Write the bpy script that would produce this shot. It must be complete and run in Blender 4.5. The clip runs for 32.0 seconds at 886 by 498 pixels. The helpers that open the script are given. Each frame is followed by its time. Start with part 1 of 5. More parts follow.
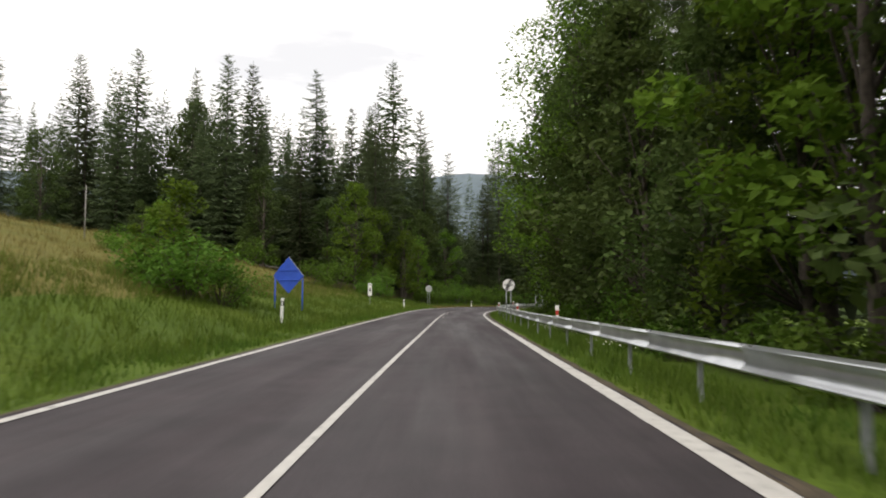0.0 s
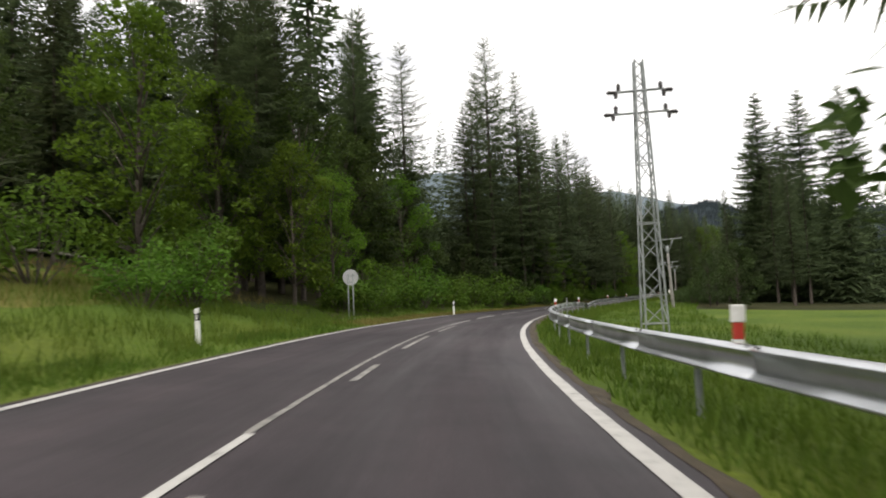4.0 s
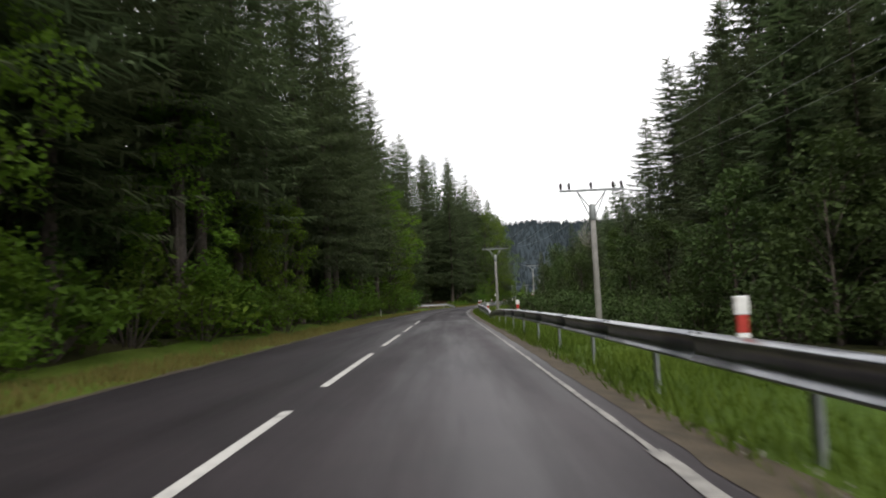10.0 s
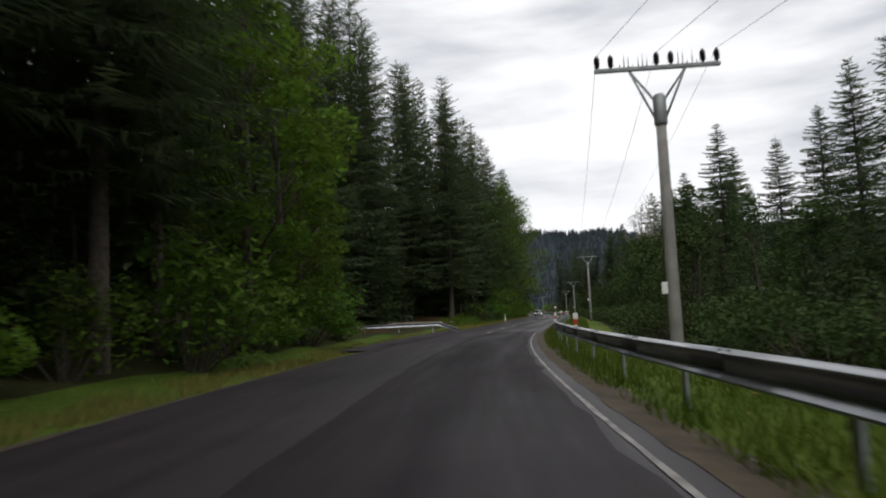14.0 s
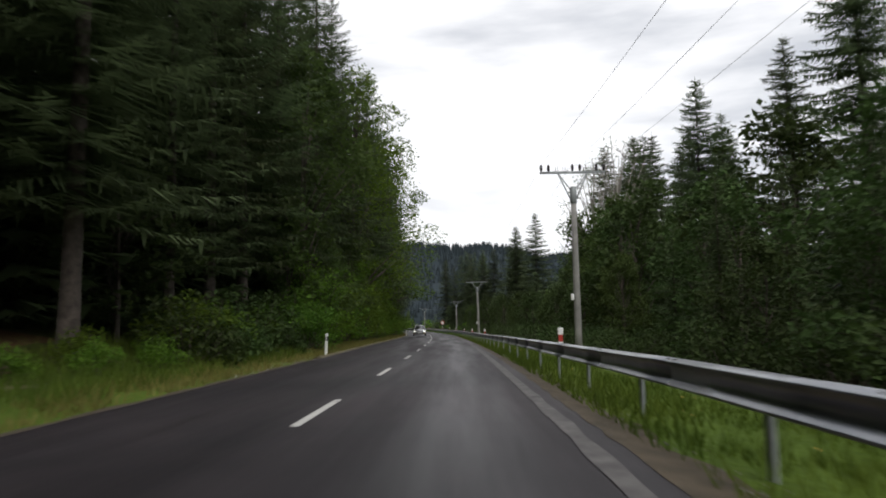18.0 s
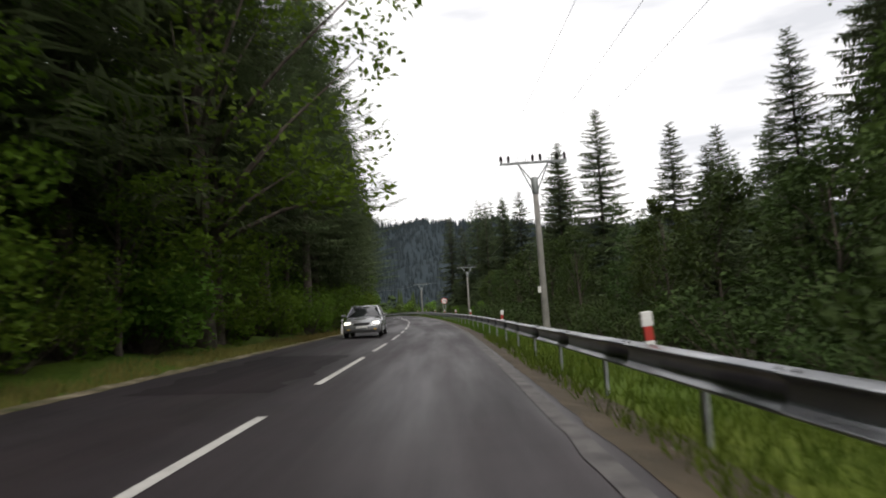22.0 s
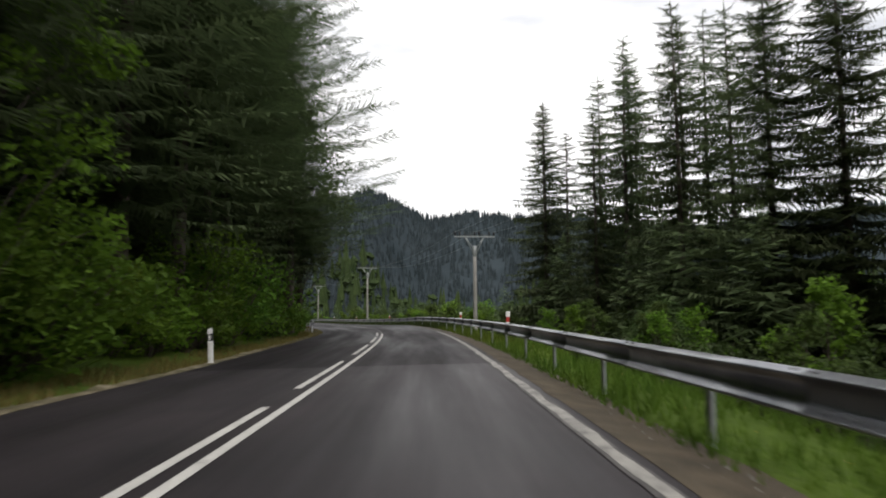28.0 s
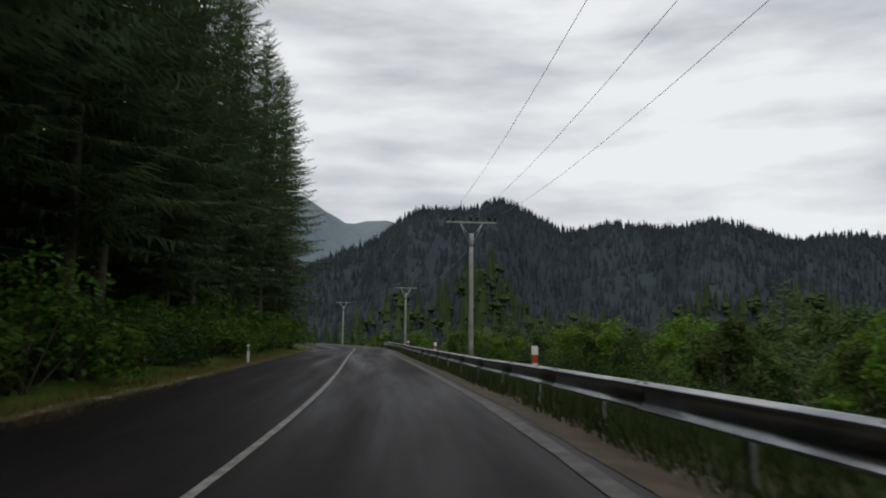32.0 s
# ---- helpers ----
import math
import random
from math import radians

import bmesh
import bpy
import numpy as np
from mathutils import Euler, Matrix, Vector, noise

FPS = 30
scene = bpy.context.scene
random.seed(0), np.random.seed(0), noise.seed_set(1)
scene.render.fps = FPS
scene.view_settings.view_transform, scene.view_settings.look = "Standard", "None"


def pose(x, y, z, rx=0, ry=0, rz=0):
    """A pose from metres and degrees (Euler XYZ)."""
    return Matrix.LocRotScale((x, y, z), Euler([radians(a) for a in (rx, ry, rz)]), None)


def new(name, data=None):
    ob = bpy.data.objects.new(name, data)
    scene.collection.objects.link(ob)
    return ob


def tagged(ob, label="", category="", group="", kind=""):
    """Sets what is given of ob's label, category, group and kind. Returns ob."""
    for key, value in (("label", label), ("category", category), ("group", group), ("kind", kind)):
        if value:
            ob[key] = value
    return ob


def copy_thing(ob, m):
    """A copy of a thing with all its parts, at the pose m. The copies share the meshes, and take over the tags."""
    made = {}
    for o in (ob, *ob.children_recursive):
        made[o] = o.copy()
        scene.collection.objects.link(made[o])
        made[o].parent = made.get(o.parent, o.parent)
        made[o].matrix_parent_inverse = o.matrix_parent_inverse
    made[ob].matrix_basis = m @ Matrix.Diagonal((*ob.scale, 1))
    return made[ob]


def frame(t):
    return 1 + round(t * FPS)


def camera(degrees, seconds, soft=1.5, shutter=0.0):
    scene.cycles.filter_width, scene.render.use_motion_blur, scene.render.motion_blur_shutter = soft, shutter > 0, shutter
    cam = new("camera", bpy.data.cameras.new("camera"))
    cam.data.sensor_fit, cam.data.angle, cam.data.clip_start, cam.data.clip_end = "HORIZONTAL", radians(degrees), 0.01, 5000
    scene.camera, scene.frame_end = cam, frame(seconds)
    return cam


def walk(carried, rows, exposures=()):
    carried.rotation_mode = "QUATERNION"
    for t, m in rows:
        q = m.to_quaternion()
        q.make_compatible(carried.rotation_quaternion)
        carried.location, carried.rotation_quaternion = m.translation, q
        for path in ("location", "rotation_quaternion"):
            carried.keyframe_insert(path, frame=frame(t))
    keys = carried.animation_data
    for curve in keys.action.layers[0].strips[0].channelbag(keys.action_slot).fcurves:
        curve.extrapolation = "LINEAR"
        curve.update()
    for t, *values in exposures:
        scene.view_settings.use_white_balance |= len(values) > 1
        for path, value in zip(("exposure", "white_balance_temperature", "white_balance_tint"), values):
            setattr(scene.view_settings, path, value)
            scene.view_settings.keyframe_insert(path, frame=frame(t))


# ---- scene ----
cam = camera(63.4, 32.0, soft=1.9, shutter=0.26)
# seconds, x, y, z, yaw, pitch, roll
PATH = [
    (0, 1.22, -0.03, 1.196, -0.77, 4.08, -0.07),
    (0.5, 1.47, 6.23, 1.197, -0.87, 4.60, 0.01),
    (1, 1.73, 12.63, 1.198, -0.87, 4.63, 1.10),
    (1.5, 2.00, 19.17, 1.184, -0.87, 4.26, 1.66),
    (2, 2.28, 25.86, 1.169, -1.28, 4.09, 2.02),
    (2.5, 2.56, 32.68, 1.158, -1.59, 4.23, 2.38),
    (4.5, 4.28, 60.66, 1.172, -3.52, 4.17, 2.34),
    (5, 5.00, 67.73, 1.169, -5.02, 4.89, 2.23),
    (5.5, 5.93, 74.79, 1.161, -6.90, 4.71, 2.52),
    (6, 7.15, 81.83, 1.143, -8.18, 5.23, 2.31),
    (6.5, 8.56, 88.93, 1.147, -11.25, 4.93, 2.47),
    (7, 10.35, 96.12, 1.153, -13.32, 5.44, 2.53),
    (7.5, 12.52, 103.39, 1.172, -16.33, 4.95, 2.15),
    (8, 15.03, 110.72, 1.185, -18.43, 4.56, 2.17),
    (8.5, 17.80, 118.10, 1.207, -20.00, 4.87, 3.00),
    (9, 20.75, 125.48, 1.216, -20.88, 4.38, 3.13),
    (9.5, 23.75, 132.89, 1.187, -22.08, 4.06, 2.70),
    (10, 26.80, 140.32, 1.169, -22.58, 4.14, 2.67),
    (10.5, 30.03, 147.71, 1.176, -22.77, 4.34, 2.33),
    (11, 33.27, 155.12, 1.183, -22.46, 4.64, 2.58),
    (11.5, 36.48, 162.57, 1.175, -22.09, 4.70, 2.86),
    (12, 39.69, 170.05, 1.165, -22.13, 4.45, 3.15),
    (12.5, 42.85, 177.52, 1.162, -21.98, 4.55, 2.81),
    (13, 46.00, 184.90, 1.164, -21.24, 5.15, 3.17),
    (13.5, 49.09, 192.20, 1.167, -21.86, 5.23, 2.92),
    (14, 52.25, 199.38, 1.170, -22.68, 5.32, 2.57),
    (14.5, 55.36, 206.48, 1.165, -25.33, 5.10, 3.03),
    (16.5, 70.42, 233.46, 1.166, -30.40, 5.35, 3.09),
    (17, 74.65, 240.07, 1.161, -31.58, 5.09, 2.17),
    (17.5, 79.01, 246.81, 1.167, -32.28, 6.07, 1.63),
    (18, 83.51, 253.68, 1.172, -32.28, 6.24, 0.99),
    (18.5, 88.14, 260.59, 1.200, -32.49, 5.14, 1.07),
    (19, 92.79, 267.53, 1.189, -33.10, 4.04, 1.15),
    (19.5, 97.40, 274.55, 1.168, -33.28, 4.13, 1.44),
    (20, 102.01, 281.63, 1.146, -32.66, 4.32, 1.73),
    (20.5, 106.63, 288.71, 1.131, -32.44, 4.27, 2.03),
    (21, 111.22, 295.82, 1.114, -32.42, 4.43, 2.24),
    (21.5, 115.77, 302.95, 1.101, -31.64, 4.71, 3.24),
    (22, 120.28, 310.12, 1.087, -31.46, 4.89, 3.23),
    (22.5, 124.78, 317.28, 1.086, -31.50, 4.85, 3.45),
    (23, 129.25, 324.46, 1.086, -31.64, 5.01, 4.16),
    (23.5, 133.59, 331.72, 1.087, -31.13, 5.07, 3.85),
    (24, 137.88, 339.02, 1.095, -30.92, 5.53, 3.24),
    (24.5, 142.17, 346.31, 1.117, -30.03, 5.66, 2.35),
    (25, 146.37, 353.61, 1.140, -29.25, 5.60, 2.57),
    (25.5, 150.50, 360.89, 1.150, -28.57, 5.84, 2.79),
    (27.5, 165.89, 389.97, 1.197, -28.15, 5.19, 0.54),
    (28, 169.54, 397.15, 1.221, -27.87, 5.30, 0.45),
    (28.5, 173.12, 404.27, 1.267, -27.91, 5.97, -0.01),
    (29, 176.60, 411.34, 1.313, -27.36, 6.04, -0.67),
    (29.5, 180.05, 418.34, 1.351, -26.24, 6.46, -1.11),
    (30, 183.37, 425.31, 1.382, -24.31, 6.98, -1.15),
    (30.5, 186.27, 432.39, 1.380, -22.94, 7.25, -1.26),
    (31, 188.90, 439.47, 1.409, -22.94, 8.00, -1.59),
    (31.5, 191.57, 446.45, 1.441, -20.61, 7.87, -1.33),
    (32, 193.91, 453.44, 1.456, -17.39, 6.94, -0.56),
]
EXPOSURES = [(0, 0.58, 7000, 11), (2.2, 0.95, 7500, 12), (5, 0.32, 6550, 10), (7, 0.1, 6450, 10), (8, 0.6, 6650, 11), (9, 0.7, 6650, 11), (12, 0.3, 6550, 10), (13, 0.15, 6500, 10), (14, -0.1, 6500, 10), (17, 0.2, 6500, 10), (18, 0.1, 6500, 10), (19, 0.5, 6600, 9), (20, 0.75, 6900, 10), (21, 0.7, 6900, 10), (22, 0.38, 6750, 11), (23, 0.05, 6550, 10), (25, 0.0, 6550, 11), (28, 0.42, 6700, 10), (30, 0.3, 6650, 11), (31, -0.15, 6500, 11), (32, -0.38, 6450, 8)]
walk(cam, [(t, pose(x, y, z, 90 + pitch, roll, yaw)) for t, x, y, z, yaw, pitch, roll in PATH], EXPOSURES)

# ---- the road's axis: heading in degrees by metres along it ----
HEADINGS = [(-140, -1.5), (0, -1.55), (15, -1.93), (25, -1.99), (35, -1.93), (45, -2.12), (55, -3.04), (65, -5.05), (75, -7.92), (85, -11.26), (95, -14.92), (105, -18.24), (115, -20.7), (125, -22.23), (135, -22.82), (145, -22.98), (155, -22.99), (165, -22.97), (175, -22.94), (185, -23), (195, -23.22), (205, -24.06), (215, -25.4), (225, -27.06), (235, -29.19), (245, -31.3), (255, -32.84), (265, -33.47), (275, -33.53), (285, -33.53), (295, -33.38), (305, -33.05), (315, -32.73), (325, -32.44), (335, -32.02), (345, -31.65), (355, -31.41), (365, -31.13), (375, -30.45), (385, -29.76), (395, -29.32), (405, -29.07), (415, -28.65), (425, -27.99), (435, -27.25), (445, -26.64), (455, -26.22), (465, -25.38), (475, -23.87), (485, -21.32), (495, -17.83), (505, -14.44), (515, -12.23), (525, -11.17), (535, -10.91), (545, -11.07), (555, -11.38), (565, -11.67), (600, 0), (640, 8), (700, 14), (760, 16)]
STEP = 0.5
axis_s = np.arange(-140, 760.1, STEP)
axis_h = np.radians(np.interp(axis_s, [a for a, b in HEADINGS], [b for a, b in HEADINGS]))
axis_h = np.convolve(np.pad(axis_h, 6, "edge"), np.ones(13) / 13, "valid")
mid_h = (axis_h[1:] + axis_h[:-1]) / 2
axis_x = np.concatenate([[0], np.cumsum(-np.sin(mid_h) * STEP)])
axis_y = np.concatenate([[0], np.cumsum(np.cos(mid_h) * STEP)])
zero = int(140 / STEP)
axis_x -= axis_x[zero]
axis_y -= axis_y[zero]


# the road's slight rises: metres along, height
RISES = [(-140, -0.139), (0, 0), (25, 0.037), (50, 0.073), (75, 0.127), (100, 0.135), (130, 0.071), (160, 0.052), (190, 0.005), (220, -0.019), (250, -0.046), (280, 0.045), (310, 0.052), (340, 0.015), (370, -0.001), (400, -0.012), (430, 0.04), (460, 0.148), (490, 0.233), (520, 0.186), (560, 0.122), (760, -0.078)]


# the lean of the road in its bends: metres along, degrees (positive: its right side higher)
LEANS = [(-140, -0.02), (0, -0.19), (30, -1.67), (50, -1.52), (65, -2.58), (80, -2.79), (95, -2.42), (110, -1.66), (125, -0.66), (140, -1.03), (165, -0.14), (190, 0.32), (215, 1.16), (235, 0.94), (255, 0.26), (280, 0.31), (320, -1.86), (360, -1.92), (390, -0.37), (415, -0), (440, 0.22), (460, 1.25), (480, 1.73), (500, 3.55), (520, 0.86), (545, 0.23), (760, 0.19)]


def lift(s, off):
    """How far the road's slight rises and its lean lift a place."""
    lean = np.tan(np.radians(np.interp(s, [a for a, b in LEANS], [b for a, b in LEANS])))
    return np.interp(s, [a for a, b in RISES], [b for a, b in RISES]) + lean * np.clip(off, -6, 6)


def along(s, off=0.0, z=0.0):
    """The place s metres along the road, off metres to the right of its middle and z above it."""
    h = np.interp(s, axis_s, axis_h)
    return Vector((float(np.interp(s, axis_s, axis_x) + np.cos(h) * off), float(np.interp(s, axis_s, axis_y) + np.sin(h) * off), float(z + lift(s, off))))


def heading(s):
    return math.degrees(float(np.interp(s, axis_s, axis_h)))


def smooth(a, b, x):
    u = np.clip((np.asarray(x, float) - a) / (b - a), 0, 1)
    return u * u * (3 - 2 * u)


def ground_z(s, off):
    """The height of the ground beside the road."""
    s, off = np.asarray(s, float), np.asarray(off, float)
    wave = 0.06 * np.sin(s * 0.9 + off) + 0.05 * np.sin(s * 0.37 - off * 1.3)
    r = off
    clear = smooth(56, 72, s) * (1 - smooth(150, 175, s))
    right = -0.05 - 0.12 * smooth(3.7, 5.0, r) - np.clip(r - 5.2, 0, 30) * (0.09 - 0.05 * clear)
    valley = smooth(400, 475, s)
    right = right - valley * (0.26 * np.clip(r - 5.6, 0, 22) + 0.10 * np.clip(r - 28, 0, 90))
    l = -off
    meadow = 1 - smooth(75, 100, s)
    yard = smooth(252, 258, s) * (1 - smooth(286, 294, s))
    left = -0.05 + 0.06 * smooth(4.5, 6, l) + np.clip(l - 5.5, 0, 80) * (0.19 + 0.06 * meadow) * (1 - 0.8 * yard * (1 - smooth(14, 22, l))) - 0.08 * np.clip(l - 50, 0, 200) - 0.12 * meadow * np.clip(l - 36, 0, 60)
    z = np.where(off > 0, right, left)
    return z + wave * smooth(4.2, 6.5, np.abs(off))


# ---- light: an overcast sky ----
world = bpy.data.worlds.new("overcast_sky")
scene.world = world
world.use_nodes = True
wn, wl = world.node_tree.nodes, world.node_tree.links
wn.clear()
SUN_ELEVATION, SUN_ROTATION = radians(50), radians(200)
sky = wn.new("ShaderNodeTexSky")
sky.sky_type, sky.sun_disc, sky.sun_elevation, sky.sun_rotation = "NISHITA", False, SUN_ELEVATION, SUN_ROTATION
sky_dim = wn.new("ShaderNodeVectorMath")
sky_dim.operation = "SCALE"
sky_dim.inputs["Scale"].default_value = 0.1
wl.new(sky.outputs[0], sky_dim.inputs[0])
coord = wn.new("ShaderNodeTexCoord")
squash = wn.new("ShaderNodeMapping")
squash.inputs["Scale"].default_value = (2.0, 2.0, 9.0)
wl.new(coord.outputs["Generated"], squash.inputs[0])
billow = wn.new("ShaderNodeTexNoise")
billow.inputs["Scale"].default_value, billow.inputs["Detail"].default_value, billow.inputs["Roughness"].default_value = 1.6, 6.0, 0.5
wl.new(squash.outputs[0], billow.inputs["Vector"])
tone = wn.new("ShaderNodeValToRGB")
tone.color_ramp.elements[0].position, tone.color_ramp.elements[0].color = 0.33, (0.71, 0.735, 0.79, 1)
tone.color_ramp.elements[1].position, tone.color_ramp.elements[1].color = 0.60, (1.29, 1.29, 1.31, 1)
wl.new(billow.outputs[0], tone.inputs[0])
veil = wn.new("ShaderNodeMix")
veil.data_type = "RGBA"
veil.inputs["Factor"].default_value = 0.93
wl.new(sky_dim.outputs[0], veil.inputs["A"])
wl.new(tone.outputs[0], veil.inputs["B"])
back = wn.new("ShaderNodeBackground")
back.inputs["Strength"].default_value = 0.9
wl.new(veil.outputs["Result"], back.inputs["Color"])
wo = wn.new("ShaderNodeOutputWorld")
wl.new(back.outputs[0], wo.inputs["Surface"])
sun_data = bpy.data.lights.new("sun", "SUN")
sun_data.energy, sun_data.angle, sun_data.color = 1.5, radians(40), (1.0, 0.97, 0.92)
sun = new("sun", sun_data)
sun.matrix_world = pose(0, 0, 60, 90 - math.degrees(SUN_ELEVATION), 0, 180 - math.degrees(SUN_ROTATION))


# ---- materials ----
def material(name, roughness=0.8, metallic=0.0, specular=0.4):
    m = bpy.data.materials.new(name)
    m.use_nodes = True
    b = m.node_tree.nodes["Principled BSDF"]
    b.inputs["Roughness"].default_value, b.inputs["Metallic"].default_value = roughness, metallic
    b.inputs["Specular IOR Level"].default_value = specular
    return m, m.node_tree.nodes, m.node_tree.links, b


def noise_ramp(m, scale, stops, detail=6.0, coords="Object", stretch=(1, 1, 1), rough=0.55):
    """A noise turned into colours; gives the colour socket and the noise node."""
    n, l = m.node_tree.nodes, m.node_tree.links
    c = n.new("ShaderNodeTexCoord")
    mp = n.new("ShaderNodeMapping")
    mp.inputs["Scale"].default_value = stretch
    l.new(c.outputs[coords], mp.inputs[0])
    t = n.new("ShaderNodeTexNoise")
    t.inputs["Scale"].default_value, t.inputs["Detail"].default_value, t.inputs["Roughness"].default_value = scale, detail, rough
    l.new(mp.outputs[0], t.inputs["Vector"])
    r = n.new("ShaderNodeValToRGB")
    while len(r.color_ramp.elements) < len(stops):
        r.color_ramp.elements.new(0.5)
    for e, (p, col) in zip(r.color_ramp.elements, stops):
        e.position, e.color = p, (*col, 1)
    l.new(t.outputs[0], r.inputs[0])
    return r.outputs[0], t


def mixed(m, kind, a, b, factor):
    n, l = m.node_tree.nodes, m.node_tree.links
    x = n.new("ShaderNodeMix")
    x.data_type, x.blend_type = "RGBA", kind
    for key, v in (("Factor", factor), ("A", a), ("B", b)):
        if isinstance(v, bpy.types.NodeSocket):
            l.new(v, x.inputs[key])
        else:
            x.inputs[key].default_value = v if key == "Factor" else (*v, 1)
    return x.outputs["Result"]


def bumped(m, b, height, strength=0.3, distance=0.02):
    n, l = m.node_tree.nodes, m.node_tree.links
    x = n.new("ShaderNodeBump")
    x.inputs["Strength"].default_value, x.inputs["Distance"].default_value = strength, distance
    l.new(height, x.inputs["Height"])
    l.new(x.outputs[0], b.inputs["Normal"])


def simple(name, c1, c2, scale=8.0, roughness=0.7, metallic=0.0, bump=0.15, specular=0.4, fine=60.0):
    """Two tones in a broad noise, a fine grain over it, and a fine relief."""
    m, n, l, b = material(name, roughness, metallic, specular)
    broad, _ = noise_ramp(m, scale, [(0.3, c1), (0.7, c2)])
    grain, t = noise_ramp(m, fine, [(0.25, (0.75, 0.75, 0.75)), (0.75, (1.15, 1.15, 1.15))], detail=3.0)
    l.new(mixed(m, "MULTIPLY", broad, grain, 0.6), b.inputs["Base Color"])
    if bump:
        bumped(m, b, t.outputs[0], bump)
    return m


def foliage(name, dark, light, scale=0.6, spread=0.25, translucent=0.25, gloss=0.15):
    m, n, l, b = material(name, 0.75, 0.0, gloss)
    col, t = noise_ramp(m, scale, [(0.3, dark), (0.7, light)], detail=8.0, rough=0.7)
    info = n.new("ShaderNodeObjectInfo")
    island = n.new("ShaderNodeNewGeometry")
    hs = n.new("ShaderNodeHueSaturation")
    mr = n.new("ShaderNodeMapRange")
    mr.inputs["To Min"].default_value, mr.inputs["To Max"].default_value = 1 - spread, 1 + spread
    l.new(info.outputs["Random"], mr.inputs[0])
    ir = n.new("ShaderNodeMapRange")
    ir.inputs["To Min"].default_value, ir.inputs["To Max"].default_value = 0.78, 1.22
    l.new(island.outputs["Random Per Island"], ir.inputs[0])
    mul = n.new("ShaderNodeMath")
    mul.operation = "MULTIPLY"
    l.new(mr.outputs[0], mul.inputs[0])
    l.new(ir.outputs[0], mul.inputs[1])
    l.new(mul.outputs[0], hs.inputs["Value"])
    hr = n.new("ShaderNodeMapRange")
    hr.inputs["To Min"].default_value, hr.inputs["To Max"].default_value = 0.485, 0.515
    l.new(info.outputs["Random"], hr.inputs[0])
    l.new(hr.outputs[0], hs.inputs["Hue"])
    l.new(col, hs.inputs["Color"])
    l.new(hs.outputs[0], b.inputs["Base Color"])
    if translucent:
        tr = n.new("ShaderNodeBsdfTranslucent")
        l.new(hs.outputs[0], tr.inputs["Color"])
        mx = n.new("ShaderNodeMixShader")
        mx.inputs[0].default_value = translucent
        l.new(b.outputs[0], mx.inputs[1])
        l.new(tr.outputs[0], mx.inputs[2])
        l.new(mx.outputs[0], n["Material Output"].inputs["Surface"])
    return m


def asphalt_material(name, k, gloss=0.16, shine=(0.50, 0.74)):
    m, n, l, b = material(name, 0.6, 0.0, gloss)
    grit, t = noise_ramp(m, 45.0, [(0.3, (0.049 * k, 0.042 * k, 0.046 * k)), (0.72, (0.087 * k, 0.075 * k, 0.082 * k))], detail=8.0)
    patch, _ = noise_ramp(m, 0.16, [(0.3, (0.62, 0.61, 0.64)), (0.5, (1.0, 0.98, 1.0)), (0.72, (1.32, 1.26, 1.28))], detail=5.0)
    worn, _ = noise_ramp(m, 1.3, [(0.3, (0.84, 0.84, 0.84)), (0.7, (1.14, 1.12, 1.12))], detail=4.0)
    lanes, tracks = noise_ramp(m, 1.0, [(0.3, (0.76, 0.75, 0.77)), (0.5, (1.0, 1.0, 1.0)), (0.7, (1.22, 1.18, 1.17))], detail=5.0, coords="UV", stretch=(1.15, 0.028, 1), rough=0.6)
    c = mixed(m, "MULTIPLY", grit, patch, 1.0)
    c = mixed(m, "MULTIPLY", c, lanes, 1.0)
    l.new(mixed(m, "MULTIPLY", c, worn, 1.0), b.inputs["Base Color"])
    lo, hi = shine
    wet, _ = noise_ramp(m, 1.0, [(0.35, (lo, lo, lo)), (0.65, (hi, hi, hi))], detail=4.0, coords="UV", stretch=(0.8, 0.05, 1))
    l.new(wet, b.inputs["Roughness"])
    bumped(m, b, t.outputs[0], 0.35, 0.004)
    return m


def grass_material(name, stops):
    m, n, l, b = material(name, 0.9, 0.0, 0.1)
    broad, _ = noise_ramp(m, 0.10, stops, detail=6.0)
    fine, t = noise_ramp(m, 7.0, [(0.25, (0.55, 0.6, 0.5)), (0.75, (1.3, 1.25, 1.1))], detail=8.0)
    l.new(mixed(m, "MULTIPLY", broad, fine, 0.9), b.inputs["Base Color"])
    bumped(m, b, t.outputs[0], 0.8, 0.08)
    return m


def marking_material(name, wear):
    m, n, l, b = material(name, 0.65, 0.0, 0.35)
    w = wear * 1.6
    col, _ = noise_ramp(m, 4.0, [(0.30 + wear, (0.13, 0.125, 0.12)), (0.42 + wear, (0.42 - w, 0.41 - w, 0.39 - w)), (0.75, (0.55 - w, 0.54 - w, 0.51 - w))], detail=8.0, rough=0.7)
    l.new(col, b.inputs["Base Color"])
    return m


ASPHALT = asphalt_material("asphalt", 0.58)
ASPHALT_DAMP = asphalt_material("damp_asphalt", 0.34, 0.18, (0.44, 0.68))
ASPHALT_WET = asphalt_material("wet_asphalt", 0.20, 0.08, (0.42, 0.70))
ASPHALT_DARK = asphalt_material("dark_asphalt", 0.27, 0.08)
PAINT = marking_material("road_paint", 0.0)
PAINT_FADED = simple("faded_road_paint", (0.045, 0.042, 0.042), (0.13, 0.122, 0.118), 3.0, 0.7, fine=14.0, bump=0.1, specular=0.2)
PAINT_OLD = marking_material("old_road_paint", 0.11)
SHOULDER = simple("gravel_shoulder", (0.032, 0.025, 0.014), (0.088, 0.067, 0.042), 2.0, 0.9, fine=40.0, bump=0.6)
